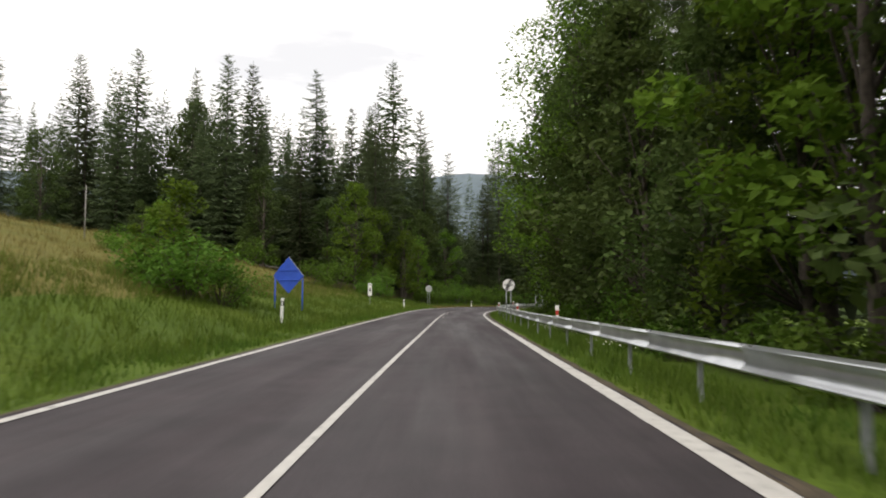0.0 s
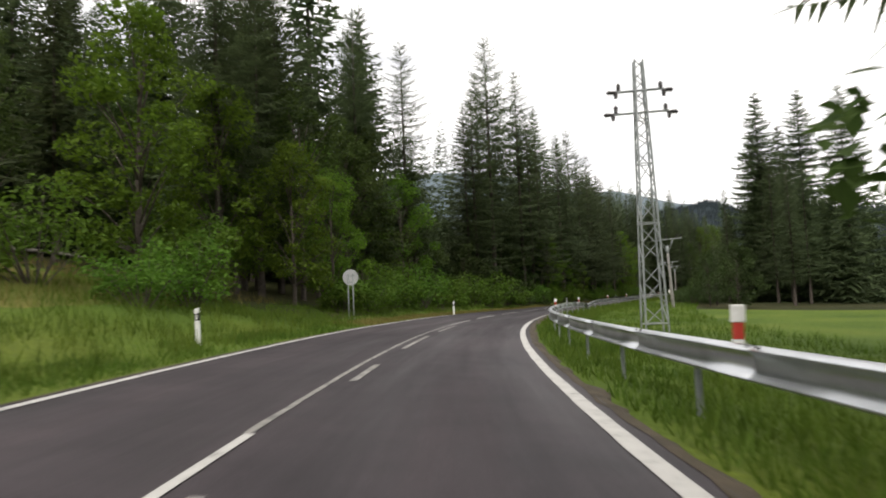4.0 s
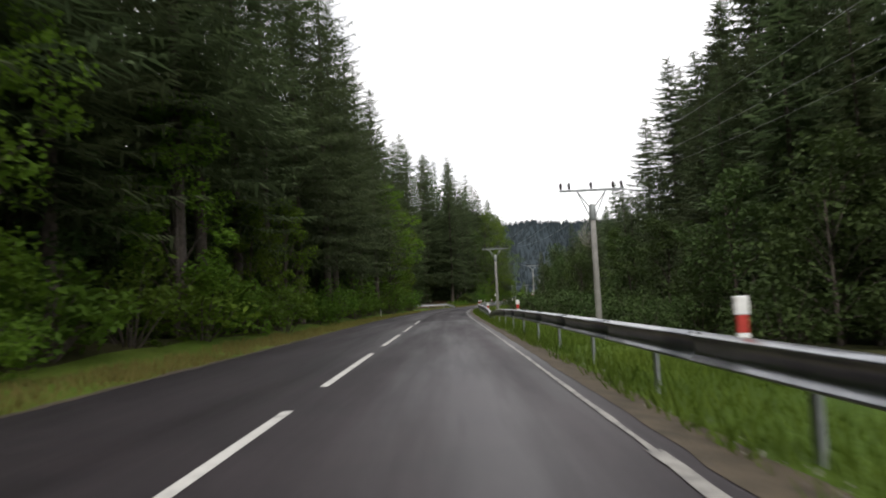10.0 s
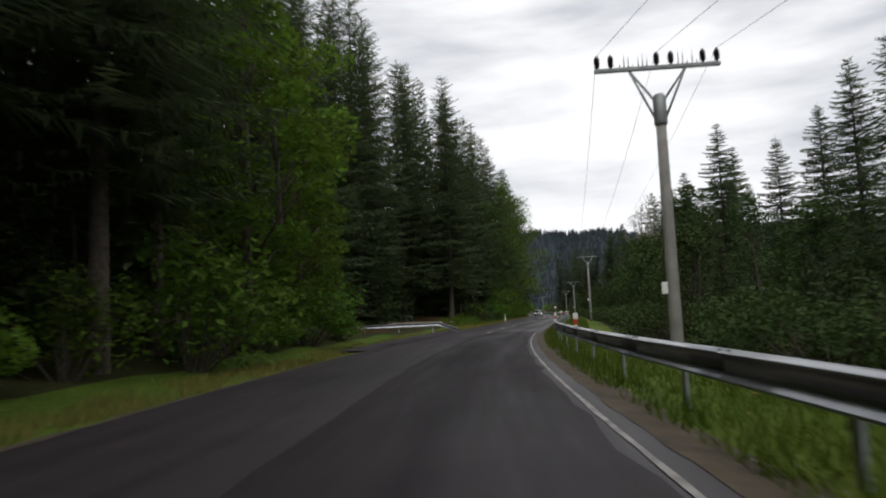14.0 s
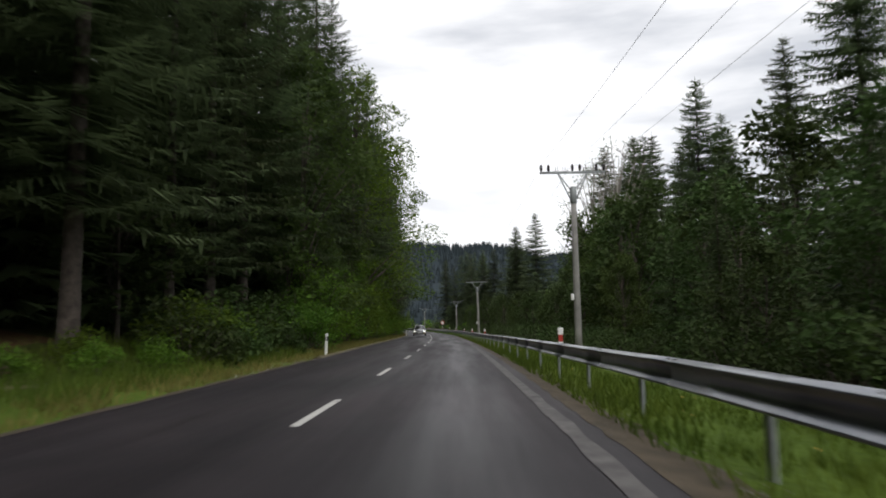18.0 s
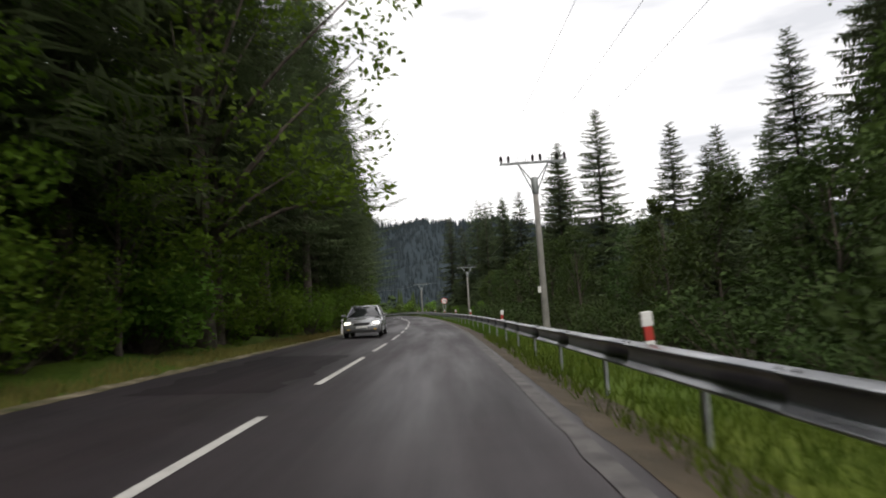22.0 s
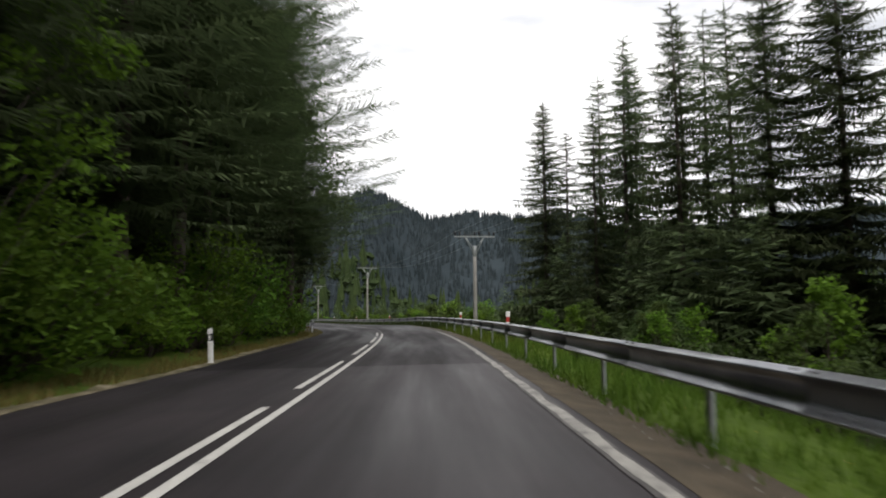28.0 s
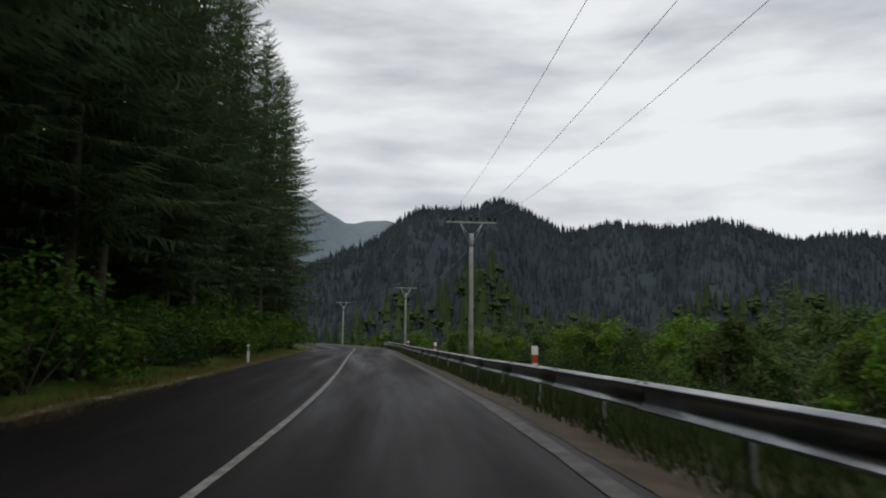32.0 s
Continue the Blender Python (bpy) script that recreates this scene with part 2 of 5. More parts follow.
PALE_GRAVEL, gn, gl, gb = material("pale_gravel", 0.9, 0.0, 0.2)
tufts, _ = noise_ramp(PALE_GRAVEL, 1.6, [(0.38, (0.045, 0.05, 0.018)), (0.52, (0.13, 0.11, 0.07)), (0.66, (0.26, 0.225, 0.16))], detail=8.0, rough=0.7)
crumbs, crumb_noise = noise_ramp(PALE_GRAVEL, 30.0, [(0.3, (0.6, 0.6, 0.58)), (0.7, (1.25, 1.22, 1.18))], detail=4.0)
gl.new(mixed(PALE_GRAVEL, "MULTIPLY", tufts, crumbs, 0.8), gb.inputs["Base Color"])
bumped(PALE_GRAVEL, gb, crumb_noise.outputs[0], 0.7)
FLOWER = simple("white_petals", (0.55, 0.55, 0.50), (0.78, 0.78, 0.72), 9.0, 0.8, bump=0.0)
STONE = simple("verge_stone", (0.10, 0.095, 0.085), (0.30, 0.28, 0.25), 1.5, 0.9, bump=0.3)
GRASS = grass_material("grass_ground", [(0.3, (0.045, 0.080, 0.012)), (0.5, (0.075, 0.118, 0.017)), (0.7, (0.112, 0.138, 0.026))])
MEADOW = grass_material("dry_meadow", [(0.3, (0.065, 0.085, 0.018)), (0.5, (0.12, 0.115, 0.032)), (0.7, (0.17, 0.145, 0.055))])
SOIL = grass_material("forest_floor", [(0.3, (0.022, 0.028, 0.010)), (0.5, (0.038, 0.040, 0.016)), (0.7, (0.060, 0.050, 0.026))])
BROWN_SOIL = grass_material("brown_soil", [(0.3, (0.045, 0.026, 0.014)), (0.5, (0.085, 0.050, 0.028)), (0.7, (0.06, 0.055, 0.02))])
BLADES = foliage("grass_blades", (0.042, 0.086, 0.010), (0.108, 0.148, 0.020), 0.4, 0.1, 0.3)
STRAW = foliage("dry_grass", (0.11, 0.10, 0.028), (0.20, 0.17, 0.055), 0.5, 0.1, 0.3)
NEEDLES = foliage("spruce_needles", (0.047, 0.066, 0.031), (0.093, 0.122, 0.053), 0.8, 0.3, 0.38)
LEAVES = foliage("beech_leaves", (0.062, 0.122, 0.014), (0.145, 0.225, 0.028), 0.6, 0.25, 0.5)
LEAVES_DULL = foliage("hornbeam_leaves", (0.042, 0.070, 0.018), (0.090, 0.126, 0.034), 0.6, 0.25, 0.45)
# leaf green darkened: shade on dim verges and undergrowth is in this colour
SHADED_LEAVES = foliage("shaded_leaves", (0.030, 0.052, 0.015), (0.062, 0.094, 0.027), 0.7, 0.22, 0.35)
SHRUB = foliage("shrub_leaves", (0.050, 0.105, 0.014), (0.115, 0.195, 0.026), 0.9, 0.25, 0.45)
BARK = simple("spruce_bark", (0.045, 0.036, 0.030), (0.11, 0.09, 0.075), 6.0, 0.95, bump=0.8, fine=25.0)
PALE_BARK = simple("pale_bark", (0.14, 0.13, 0.11), (0.30, 0.28, 0.24), 5.0, 0.9, bump=0.5, fine=20.0)
STEEL = simple("galvanised_steel", (0.44, 0.46, 0.48), (0.62, 0.64, 0.66), 1.7, 0.33, 0.95, 0.03)
# darker copy of STEEL: the wood's dim reflections are put into its colour
STEEL_DIMMED = simple("dimmed_steel", (0.22, 0.23, 0.25), (0.36, 0.37, 0.39), 1.3, 0.30, 0.92, 0.03)
STEEL_DULL = simple("dull_steel", (0.20, 0.22, 0.22), (0.34, 0.36, 0.36), 4.0, 0.6, 0.4, 0.05)
STEEL_DARK = simple("dark_steel", (0.07, 0.07, 0.07), (0.14, 0.14, 0.14), 8.0, 0.6, 0.5, 0.05)
POLE = simple("weathered_pole_concrete", (0.17, 0.165, 0.155), (0.29, 0.28, 0.26), 1.5, 0.85, bump=0.3, fine=30.0)
WHITE_PLASTIC = simple("white_plastic", (0.62, 0.62, 0.60), (0.80, 0.80, 0.79), 8.0, 0.5, bump=0.03)
BLACK_PLASTIC = simple("black_plastic", (0.012, 0.012, 0.013), (0.03, 0.03, 0.03), 8.0, 0.5, bump=0.03)
RED_FILM = simple("red_film", (0.36, 0.030, 0.022), (0.48, 0.055, 0.04), 6.0, 0.5, bump=0.02)
REFLECTOR = simple("reflector", (0.45, 0.28, 0.06), (0.6, 0.4, 0.1), 20.0, 0.25, bump=0.05)
SIGN_GREY = simple("sign_back_grey", (0.30, 0.31, 0.31), (0.42, 0.43, 0.43), 3.0, 0.6, 0.1, 0.03)
SIGN_WHITE = simple("sign_white", (0.66, 0.66, 0.64), (0.78, 0.78, 0.77), 3.0, 0.5, bump=0.02)
BLUE = simple("blue_paint", (0.012, 0.055, 0.36), (0.025, 0.09, 0.50), 3.0, 0.5, bump=0.03)
LOG = simple("felled_log_bark", (0.12, 0.085, 0.06), (0.25, 0.185, 0.125), 4.0, 0.85, bump=0.6, fine=18.0)
LOG_END = simple("sawn_log_end", (0.40, 0.28, 0.15), (0.58, 0.44, 0.27), 9.0, 0.8, bump=0.2)
INSULATOR = simple("brown_insulator", (0.010, 0.009, 0.009), (0.025, 0.020, 0.018), 9.0, 0.35, bump=0.0)
WIRE = simple("aluminium_wire", (0.16, 0.16, 0.17), (0.28, 0.28, 0.29), 9.0, 0.6, 0.3, 0.0)
CAR_PAINT = simple("silver_car_paint", (0.36, 0.37, 0.38), (0.42, 0.43, 0.44), 1.0, 0.25, 0.6, 0.0, fine=200.0)
TYRE = simple("tyre_rubber", (0.012, 0.012, 0.012), (0.025, 0.025, 0.025), 20.0, 0.85, bump=0.2)
CAR_GLASS = simple("tinted_car_glass", (0.012, 0.014, 0.016), (0.02, 0.022, 0.025), 2.0, 0.06, 0.0, 0.0, 0.6)
# far wood, far trees and mountain: bluish haze is mixed into their colours
HAZY_WOOD = foliage("hazy_far_forest", (0.022, 0.030, 0.034), (0.039, 0.050, 0.056), 0.02, 0.1, 0.0, 0.0)
HAZY_TREES = foliage("hazy_far_trees", (0.024, 0.033, 0.036), (0.046, 0.058, 0.063), 0.02, 0.1, 0.0, 0.0)
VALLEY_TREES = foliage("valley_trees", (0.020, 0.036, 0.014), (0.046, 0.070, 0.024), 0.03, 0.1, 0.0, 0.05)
HAZY_MOUNTAIN = simple("hazy_far_mountain", (0.085, 0.115, 0.135), (0.13, 0.165, 0.185), 0.004, 0.9, bump=0.0, fine=0.03)
LAMP, ln, ll, lb = material("headlamp_glow", 0.2)
lb.inputs["Base Color"].default_value = (0.8, 0.8, 0.8, 1)
lb.inputs["Emission Color"].default_value, lb.inputs["Emission Strength"].default_value = (1.0, 0.96, 0.85, 1), 1.4


# ---- mesh helpers ----
def mesh_from(name, verts, faces, mat, smooth_shade=False):
    me = bpy.data.meshes.new(name)
    me.from_pydata([tuple(v) for v in verts], [], [tuple(f) for f in faces])
    me.materials.append(mat)
    if smooth_shade:
        me.polygons.foreach_set("use_smooth", [True] * len(me.polygons))
    me.update()
    return me


def thing(name, m, label, category, group="", kind=""):
    ob = new(name)
    ob.empty_display_size = 0.2
    ob.matrix_world = m
    return tagged(ob, label, category, group, kind)


def child(name, data, parent, label="", m=None):
    ob = new(name, data)
    ob.parent = parent
    if m is not None:
        ob.matrix_local = m
    if label:
        ob["label"] = label
    return ob


def part(name, bm, mat, parent, label="", m=None):
    me = bpy.data.meshes.new(name)
    bm.to_mesh(me)
    bm.free()
    me.materials.append(mat)
    return child(name, me, parent, label, m)


def box_bm(x0, x1, y0, y1, z0, z1, bevel=0.0, segments=1):
    bm = bmesh.new()
    bmesh.ops.create_cube(bm, size=1.0, matrix=Matrix.LocRotScale(((x0 + x1) / 2, (y0 + y1) / 2, (z0 + z1) / 2), None, (x1 - x0, y1 - y0, z1 - z0)))
    if bevel:
        bmesh.ops.bevel(bm, geom=bm.edges[:], offset=bevel, segments=segments, affect="EDGES", profile=0.5)
    return bm


def tube_data(points, radii, sides=8, cap=True):
    """Vertices and faces of a tube round a chain of points."""
    verts, faces = [], []
    points = [Vector(p) for p in points]
    for i, p in enumerate(points):
        d = (points[min(i + 1, len(points) - 1)] - points[max(i - 1, 0)]).normalized()
        a = d.orthogonal().normalized() if abs(d.z) < 0.9 else Vector((1, 0, 0))
        a = (a - d * a.dot(d)).normalized()
        b = d.cross(a)
        for k in range(sides):
            w = 2 * math.pi * k / sides
            verts.append(p + (a * math.cos(w) + b * math.sin(w)) * radii[i])
    for i in range(len(points) - 1):
        for k in range(sides):
            j = (k + 1) % sides
            faces.append((i * sides + k, i * sides + j, (i + 1) * sides + j, (i + 1) * sides + k))
    if cap:
        faces.append(tuple(range(sides - 1, -1, -1)))
        n = (len(points) - 1) * sides
        faces.append(tuple(range(n, n + sides)))
    return verts, faces


def tube_mesh(name, points, radii, mat, sides=8, smooth_shade=True):
    v, f = tube_data(points, radii, sides)
    return mesh_from(name, v, f, mat, smooth_shade)


def strip_mesh(name, s0, s1, cuts, mat, step=1.0):
    """A ribbon along the road; cuts: pairs of offset and height, each a number or a function of s."""
    ss = np.linspace(s0, s1, max(2, int(round((s1 - s0) / step)) + 1))
    verts, faces = [], []
    for s in ss:
        for off, z in cuts:
            verts.append(along(s, off(s) if callable(off) else off, z(s) if callable(z) else z))
    k = len(cuts)
    for i in range(len(ss) - 1):
        for j in range(k - 1):
            faces.append((i * k + j, i * k + j + 1, (i + 1) * k + j + 1, (i + 1) * k + j))
    me = mesh_from(name, verts, faces, mat)
    uv = me.uv_layers.new(name="across_along")
    flat = [((off(s) if callable(off) else off), s) for s in ss for off, z in cuts]
    uv.data.foreach_set("uv", [c for f in faces for i in f for c in flat[i]])
    return me


# ---- ground, road and markings ----
EDGE = 3.45
LEFT_LINE = -3.08
S0, S1 = -100.0, 740.0

offs = [-150, -120, -95, -75, -60, -48, -38, -30, -23, -17, -13, -10, -8, -6.6, -5.6, -4.9, -4.3, -3.8, -3.2, -1.5, 1.5, 3.2, 3.8, 4.3, 4.9, 5.6, 6.6, 8, 10, 13, 17, 22, 28, 36, 46, 60, 80, 110]
ss = np.concatenate([np.arange(S0, 560, 2.0), np.arange(560, S1 + 1, 6.0)])
SG, OG = np.meshgrid(ss, np.array(offs, float), indexing="ij")
ZG = ground_z(SG, OG) - 0.03 + lift(SG, OG)
HG = np.interp(SG, axis_s, axis_h)
XG, YG = np.interp(SG, axis_s, axis_x) + np.cos(HG) * OG, np.interp(SG, axis_s, axis_y) + np.sin(HG) * OG
verts = np.stack([XG, YG, ZG], -1).reshape(-1, 3).tolist()
nk = len(offs)
faces, soil = [], []
for i in range(len(ss) - 1):
    for j in range(nk - 1):
        faces.append((i * nk + j, i * nk + j + 1, (i + 1) * nk + j + 1, (i + 1) * nk + j))
        o, s = (offs[j] + offs[j + 1]) / 2, ss[i]
        # past 490 m the right verge is soil-dark too, colour in place of shade
        wooded = (o < -6.6 and s > 84) or (o < -70 and s > 20) or (o > 8 and s < 58) or (o > 13 and s > 120) or (o > 8 and s > 148) or (o > 3.8 and s > 490)
        soil.append(5 if s < 82 and o < -11 and not wooded else 4 if 262 < s < 294 and -23 < o < -9 else 1 if wooded else 0)

# the far land, round a point near the walk's end: a valley floor, a wooded ridge and a mountain behind it
FAR = along(470)
RIDGE = [(-180, 120), (-90, 200), (-40, 230), (-10, 120), (2, 90), (7, 120), (10, 152), (12, 168), (15.5, 205), (18, 217), (21.6, 238), (24, 231), (26.9, 212), (30, 199), (36.4, 180), (43, 172), (50, 166), (75, 165), (120, 150), (180, 120)]
PEAKS = [(-180, 300), (-60, 500), (-20, 640), (0, 700), (4, 690), (6.6, 655), (9.8, 560), (11, 585), (13, 592), (16, 540), (25, 380), (60, 300), (180, 300)]


def far_z(a, r):
    """The far land's height by compass bearing in degrees and distance."""
    ridge = 0.565 * np.interp(a, [p for p, q in RIDGE], [q for p, q in RIDGE])
    peak = np.interp(a, [p for p, q in PEAKS], [q for p, q in PEAKS])
    wob = 1 + 0.035 * np.sin(a * 0.31 + r * 0.004) + 0.02 * np.sin(a * 0.83 - r * 0.007)
    floor_z = -14 - 8 * smooth(120, 500, r) + 2 * np.sin(a * 0.3 + r * 0.02)
    z = floor_z + (ridge + 20) * smooth(300, 783, r * wob ** 2) * np.where(r > 812, 1 - 0.5 * smooth(812, 1340, r), 1)
    return np.maximum(z, np.where(r > 2300, peak * smooth(2300, 3600, r * wob), -999))


ang = np.concatenate([np.arange(-180, -20, 8), np.arange(-20, 60, 0.8), np.arange(60, 181, 8)])
rad = np.concatenate([np.arange(20, 200, 45), np.arange(200, 900, 30), np.arange(900, 1500, 100), np.arange(1500, 4300, 200)])
AG, RG = np.meshgrid(ang, rad, indexing="ij")
FZ = far_z(AG, RG)
base = len(verts)
verts += np.stack([FAR.x + np.sin(np.radians(AG)) * RG, FAR.y + np.cos(np.radians(AG)) * RG, FZ], -1).reshape(-1, 3).tolist()
m_ = len(rad)
for i in range(len(ang) - 1):
    for j in range(m_ - 1):
        faces.append((base + i * m_ + j, base + i * m_ + j + 1, base + (i + 1) * m_ + j + 1, base + (i + 1) * m_ + j))
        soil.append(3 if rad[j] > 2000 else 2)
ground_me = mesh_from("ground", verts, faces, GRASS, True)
for mat in (SOIL, HAZY_WOOD, HAZY_MOUNTAIN, BROWN_SOIL, MEADOW):
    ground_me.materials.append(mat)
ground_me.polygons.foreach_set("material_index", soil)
ground = new("ground", ground_me)
tagged(ground, "grassy ground of a forest valley with wooded hills", "ground", kind="structure")

def left_edge(s):
    return float(np.interp(s, [300, 320, 400, 455, 466, 484, 492, 498, 507, 520, 545], [-3.3, -3.4, -3.38, -3.42, -3.8, -4.0, -4.1, -4.5, -4.85, -4.15, -4.0]))


def right_line(s):
    """How far from the road's middle the worn edge line runs."""
    return float(np.interp(s, [34, 42, 110, 265, 278, 312, 325, 346, 396, 420, 452, 500], [3.25, 3.19, 3.20, 3.17, 3.10, 3.06, 3.09, 3.20, 3.31, 3.31, 3.20, 3.19]))


road_me = strip_mesh("road", S0, S1, [(lambda s: left_edge(s) - 0.06, -0.12), (left_edge, -0.002), (-2.2, 0.003), (0, 0.008), (2.2, 0.003), (EDGE, -0.002), (EDGE + 0.06, -0.12)], ASPHALT)
road_me.materials.append(ASPHALT_DAMP)
road_me.materials.append(ASPHALT_WET)
road_me.polygons.foreach_set("material_index", [0 if S0 + k // 6 < 106 else 1 if S0 + k // 6 < 455 else 2 for k in range(len(road_me.polygons))])
road = new("road", road_me)
tagged(road, "two-lane grey asphalt road, damp in places", "road", kind="structure")


def flush(name, s0, s1, o0, o1, mat, label, h=0.006, step=1.0, ragged=0.0, seed=0, follow=None):
    """A thin layer on the road between two offsets; ragged: how far its borders wander."""
    def z(o):
        return 0.008 - 0.0023 * abs(o + (follow(s0) if follow else 0)) + h

    def side(o, k):
        return lambda s: o + (follow(s) if follow else 0) + ragged * (noise.noise((s * 0.9, k, seed)) + 0.5 * noise.noise((s * 3.1, k, seed)))
    n = max(1, int(abs(o1 - o0) / 0.6))
    cuts = [(side(o0 + (o1 - o0) * i / n, 3.0 * i), z(o0 + (o1 - o0) * i / n)) for i in range(n + 1)]
    return child(name, strip_mesh(name, s0, s1, cuts, mat, step), road, label)


def shoulder(s0, s1, sgn, width, seed):
    """A gravel strip that runs down from the asphalt's border to the grass."""
    def edge(s):
        return EDGE if sgn > 0 else left_edge(s)

    def out(s):
        return edge(s) + sgn * (width + 0.20 * noise.noise((s * 0.7, sgn, seed)) + 0.14 * noise.noise((s * 2.9, sgn, seed)))
    cuts = [(lambda s: edge(s) - sgn * (0.02 + 0.12 * abs(noise.noise((s * 1.3, 7.0, seed)))), 0.004), (lambda s: edge(s) + sgn * 0.10, -0.012), (out, lambda s: float(ground_z(s, out(s))) - 0.022)]
    if sgn < 0 and s0 > 290:
        cuts[1:] = [(lambda s: edge(s) - 0.10, lambda s: 0.012 + 0.03 * noise.noise((s * 1.1, 4.0, seed))), (lambda s: edge(s) - 0.28, lambda s: 0.015 + 0.06 * noise.noise((s * 1.7, 9.0, seed))), (out, lambda s: float(ground_z(s, out(s))) - 0.05)]
    if sgn < 0:
        cuts.reverse()
    pale = sgn < 0 and s0 > 290
    return child("gravel_shoulder", strip_mesh("gravel_shoulder", s0, s1, cuts, PALE_GRAVEL if pale else SHOULDER, 0.5), road, "pale gravel" if pale else "brown gravel")


flush("asphalt_patch", 186, 254, 0.12, 3.05, ASPHALT_DARK, "newer dark asphalt laid on one lane", 0.005, 1.0, 0.12, 4)
flush("asphalt_patch", 350, 359, -2.7, -0.5, ASPHALT_DARK, "darker damp asphalt patch", 0.005, 0.5, 0.3, 9)
flush("lay_by", 238, 268, -4.9, -EDGE + 0.05, ASPHALT, "old asphalt lay-by beside the log yard", 0.001, 1.0, 0.25, 7)
for s0 in range(-100, 640, 20):
    shoulder(s0, s0 + 20, 1, 0.22 if s0 < 110 else 0.58 if s0 < 330 else 0.85, 1)
    shoulder(s0, s0 + 20, -1, 0.22 if s0 < 110 else 0.48 if s0 < 460 else 0.8, 2)

LINE = "white painted line, worn in places"
for s0 in range(-100, 640, 10):
    half = 0.115 if s0 < 40 else 0.09 if s0 < 110 else 0.065 if s0 < 150 else 0.03 if s0 < 250 else 0.10
    flush("edge_line", s0, s0 + 10, -half, half, PAINT if s0 < 90 else PAINT_OLD if s0 < 250 else PAINT_FADED, LINE, 0.008, 0.5, 0.016 if s0 < 80 else 0.03, s0, right_line)
    if 410 <= s0 < 480:
        flush("edge_line", s0, s0 + 10, -0.06, 0.07, PAINT_OLD, LINE, 0.011, 0.25, 0.05, s0, right_line)
    if s0 < 100:
        flush("edge_line", s0, s0 + 10, LEFT_LINE - 0.07, LEFT_LINE + 0.07, PAINT, LINE, 0.008, 1.0, 0.01, s0)
    if s0 < 60:
        flush("centre_line", s0, s0 + 10, -0.025, 0.07, PAINT, LINE, 0.009)
flush("centre_line", 60, 91, -0.045, 0.035, PAINT_OLD, LINE, 0.009, 0.5, 0.02, 1)
for s0, s1 in ((46, 49), (55, 58), (64, 66.5), (70.6, 76), (79, 84)):
    flush("centre_dash", s0, s1, 0.23, 0.34, PAINT_OLD, LINE, 0.009)
for s0 in (84.3, 93.4, 102.4, 111.1, 119.7, 128.4, 137.1, 146.2, 154.7, 163.8, 172.7, 182.0):
    flush("centre_dash", s0, s0 + 6.3, -0.06, 0.06, PAINT, LINE, 0.009)
for s0 in (253.8, 262.6, 272.2, 280.6, 289.4, 298.3, 307.0):
    flush("centre_dash", s0, s0 + 3.1, -0.06, 0.06, PAINT, LINE, 0.009)
for s0, s1 in ((311.1 + 5.7, 319.9), (325.3, 329.0), (335.3, 339.0), (342.2, 347.5), (351.0, 357.8), (360.4, 365.6), (368.8, 375.0), (377.5, 382.3), (385.6, 391.9), (395.0, 400.0), (402.5, 408.0), (411.6, 417.0), (420.5, 426.5)):
    flush("centre_dash", s0, s1, -0.06, 0.06, PAINT, LINE, 0.009)
for s0 in range(430, 640, 10):
    flush("centre_line", s0, s0 + 10, -0.02, 0.09, PAINT if s0 < 480 else PAINT_FADED if s0 < 500 else PAINT_OLD, LINE, 0.009)
for s0 in (433.5, 442.0, 450.5, 459.6, 468.0, 476.6):
    flush("centre_dash", s0, s0 + 6.3, -0.28, -0.17, PAINT, LINE, 0.009)

# ---- guardrail beside the near lane ----
# outline of the beam: a broad sloping top, a deep hollow, a lower lip that looks up, and a folded foot
W_OUT = [(-0.050, 0.146), (-0.045, 0.152), (0.000, 0.146), (0.052, 0.130), (0.068, 0.122), (0.070, 0.112), (0.055, 0.098), (0.026, 0.075), (0.014, 0.050), (0.010, 0.020),
         (0.010, -0.020), (0.013, -0.050), (0.024, -0.075), (0.046, -0.098), (0.070, -0.116), (0.080, -0.126), (0.077, -0.138), (0.050, -0.152), (0.012, -0.160)]


def rail_off(s):
    return float(np.interp(s, [-100, 50, 80, 740], [4.45, 4.45, 4.24, 4.24]))


def rail_z(s):
    """The height of the beam's middle; it sags where two lengths meet."""
    z = float(np.interp(s, [110, 165, 195, 213, 222, 245, 262, 480, 490, 504, 515], [0.595, 0.575, 0.57, 0.53, 0.52, 0.56, 0.58, 0.58, 0.53, 0.45, 0.46]))
    for joint, reach in ((117.7, 4.2), (187.0, 6.8)):
        d = s - joint
        z -= 0.34 * math.exp(-abs(d) / reach) + 0.16 * math.exp(-abs(d) / 0.5)
    return z


def beam_mesh(points, mat=None):
    """A W-shaped steel beam along points of place, the way to its face, and roll."""
    prof = W_OUT + [(d - 0.012, h * 0.985) for d, h in reversed(W_OUT)]
    verts, faces = [], []
    for p, out in points:
        for d, h in prof:
            verts.append(p + out * d + Vector((0, 0, h)))
    k = len(prof)
    for i in range(len(points) - 1):
        for j in range(k):
            q = (j + 1) % k
            faces.append((i * k + j, (i + 1) * k + j, (i + 1) * k + q, i * k + q))
    faces.append(tuple(range(k)))
    faces.append(tuple(range(len(points) * k - 1, (len(points) - 1) * k - 1, -1)))
    return mesh_from("rail_beam", verts, faces, mat or STEEL, True)


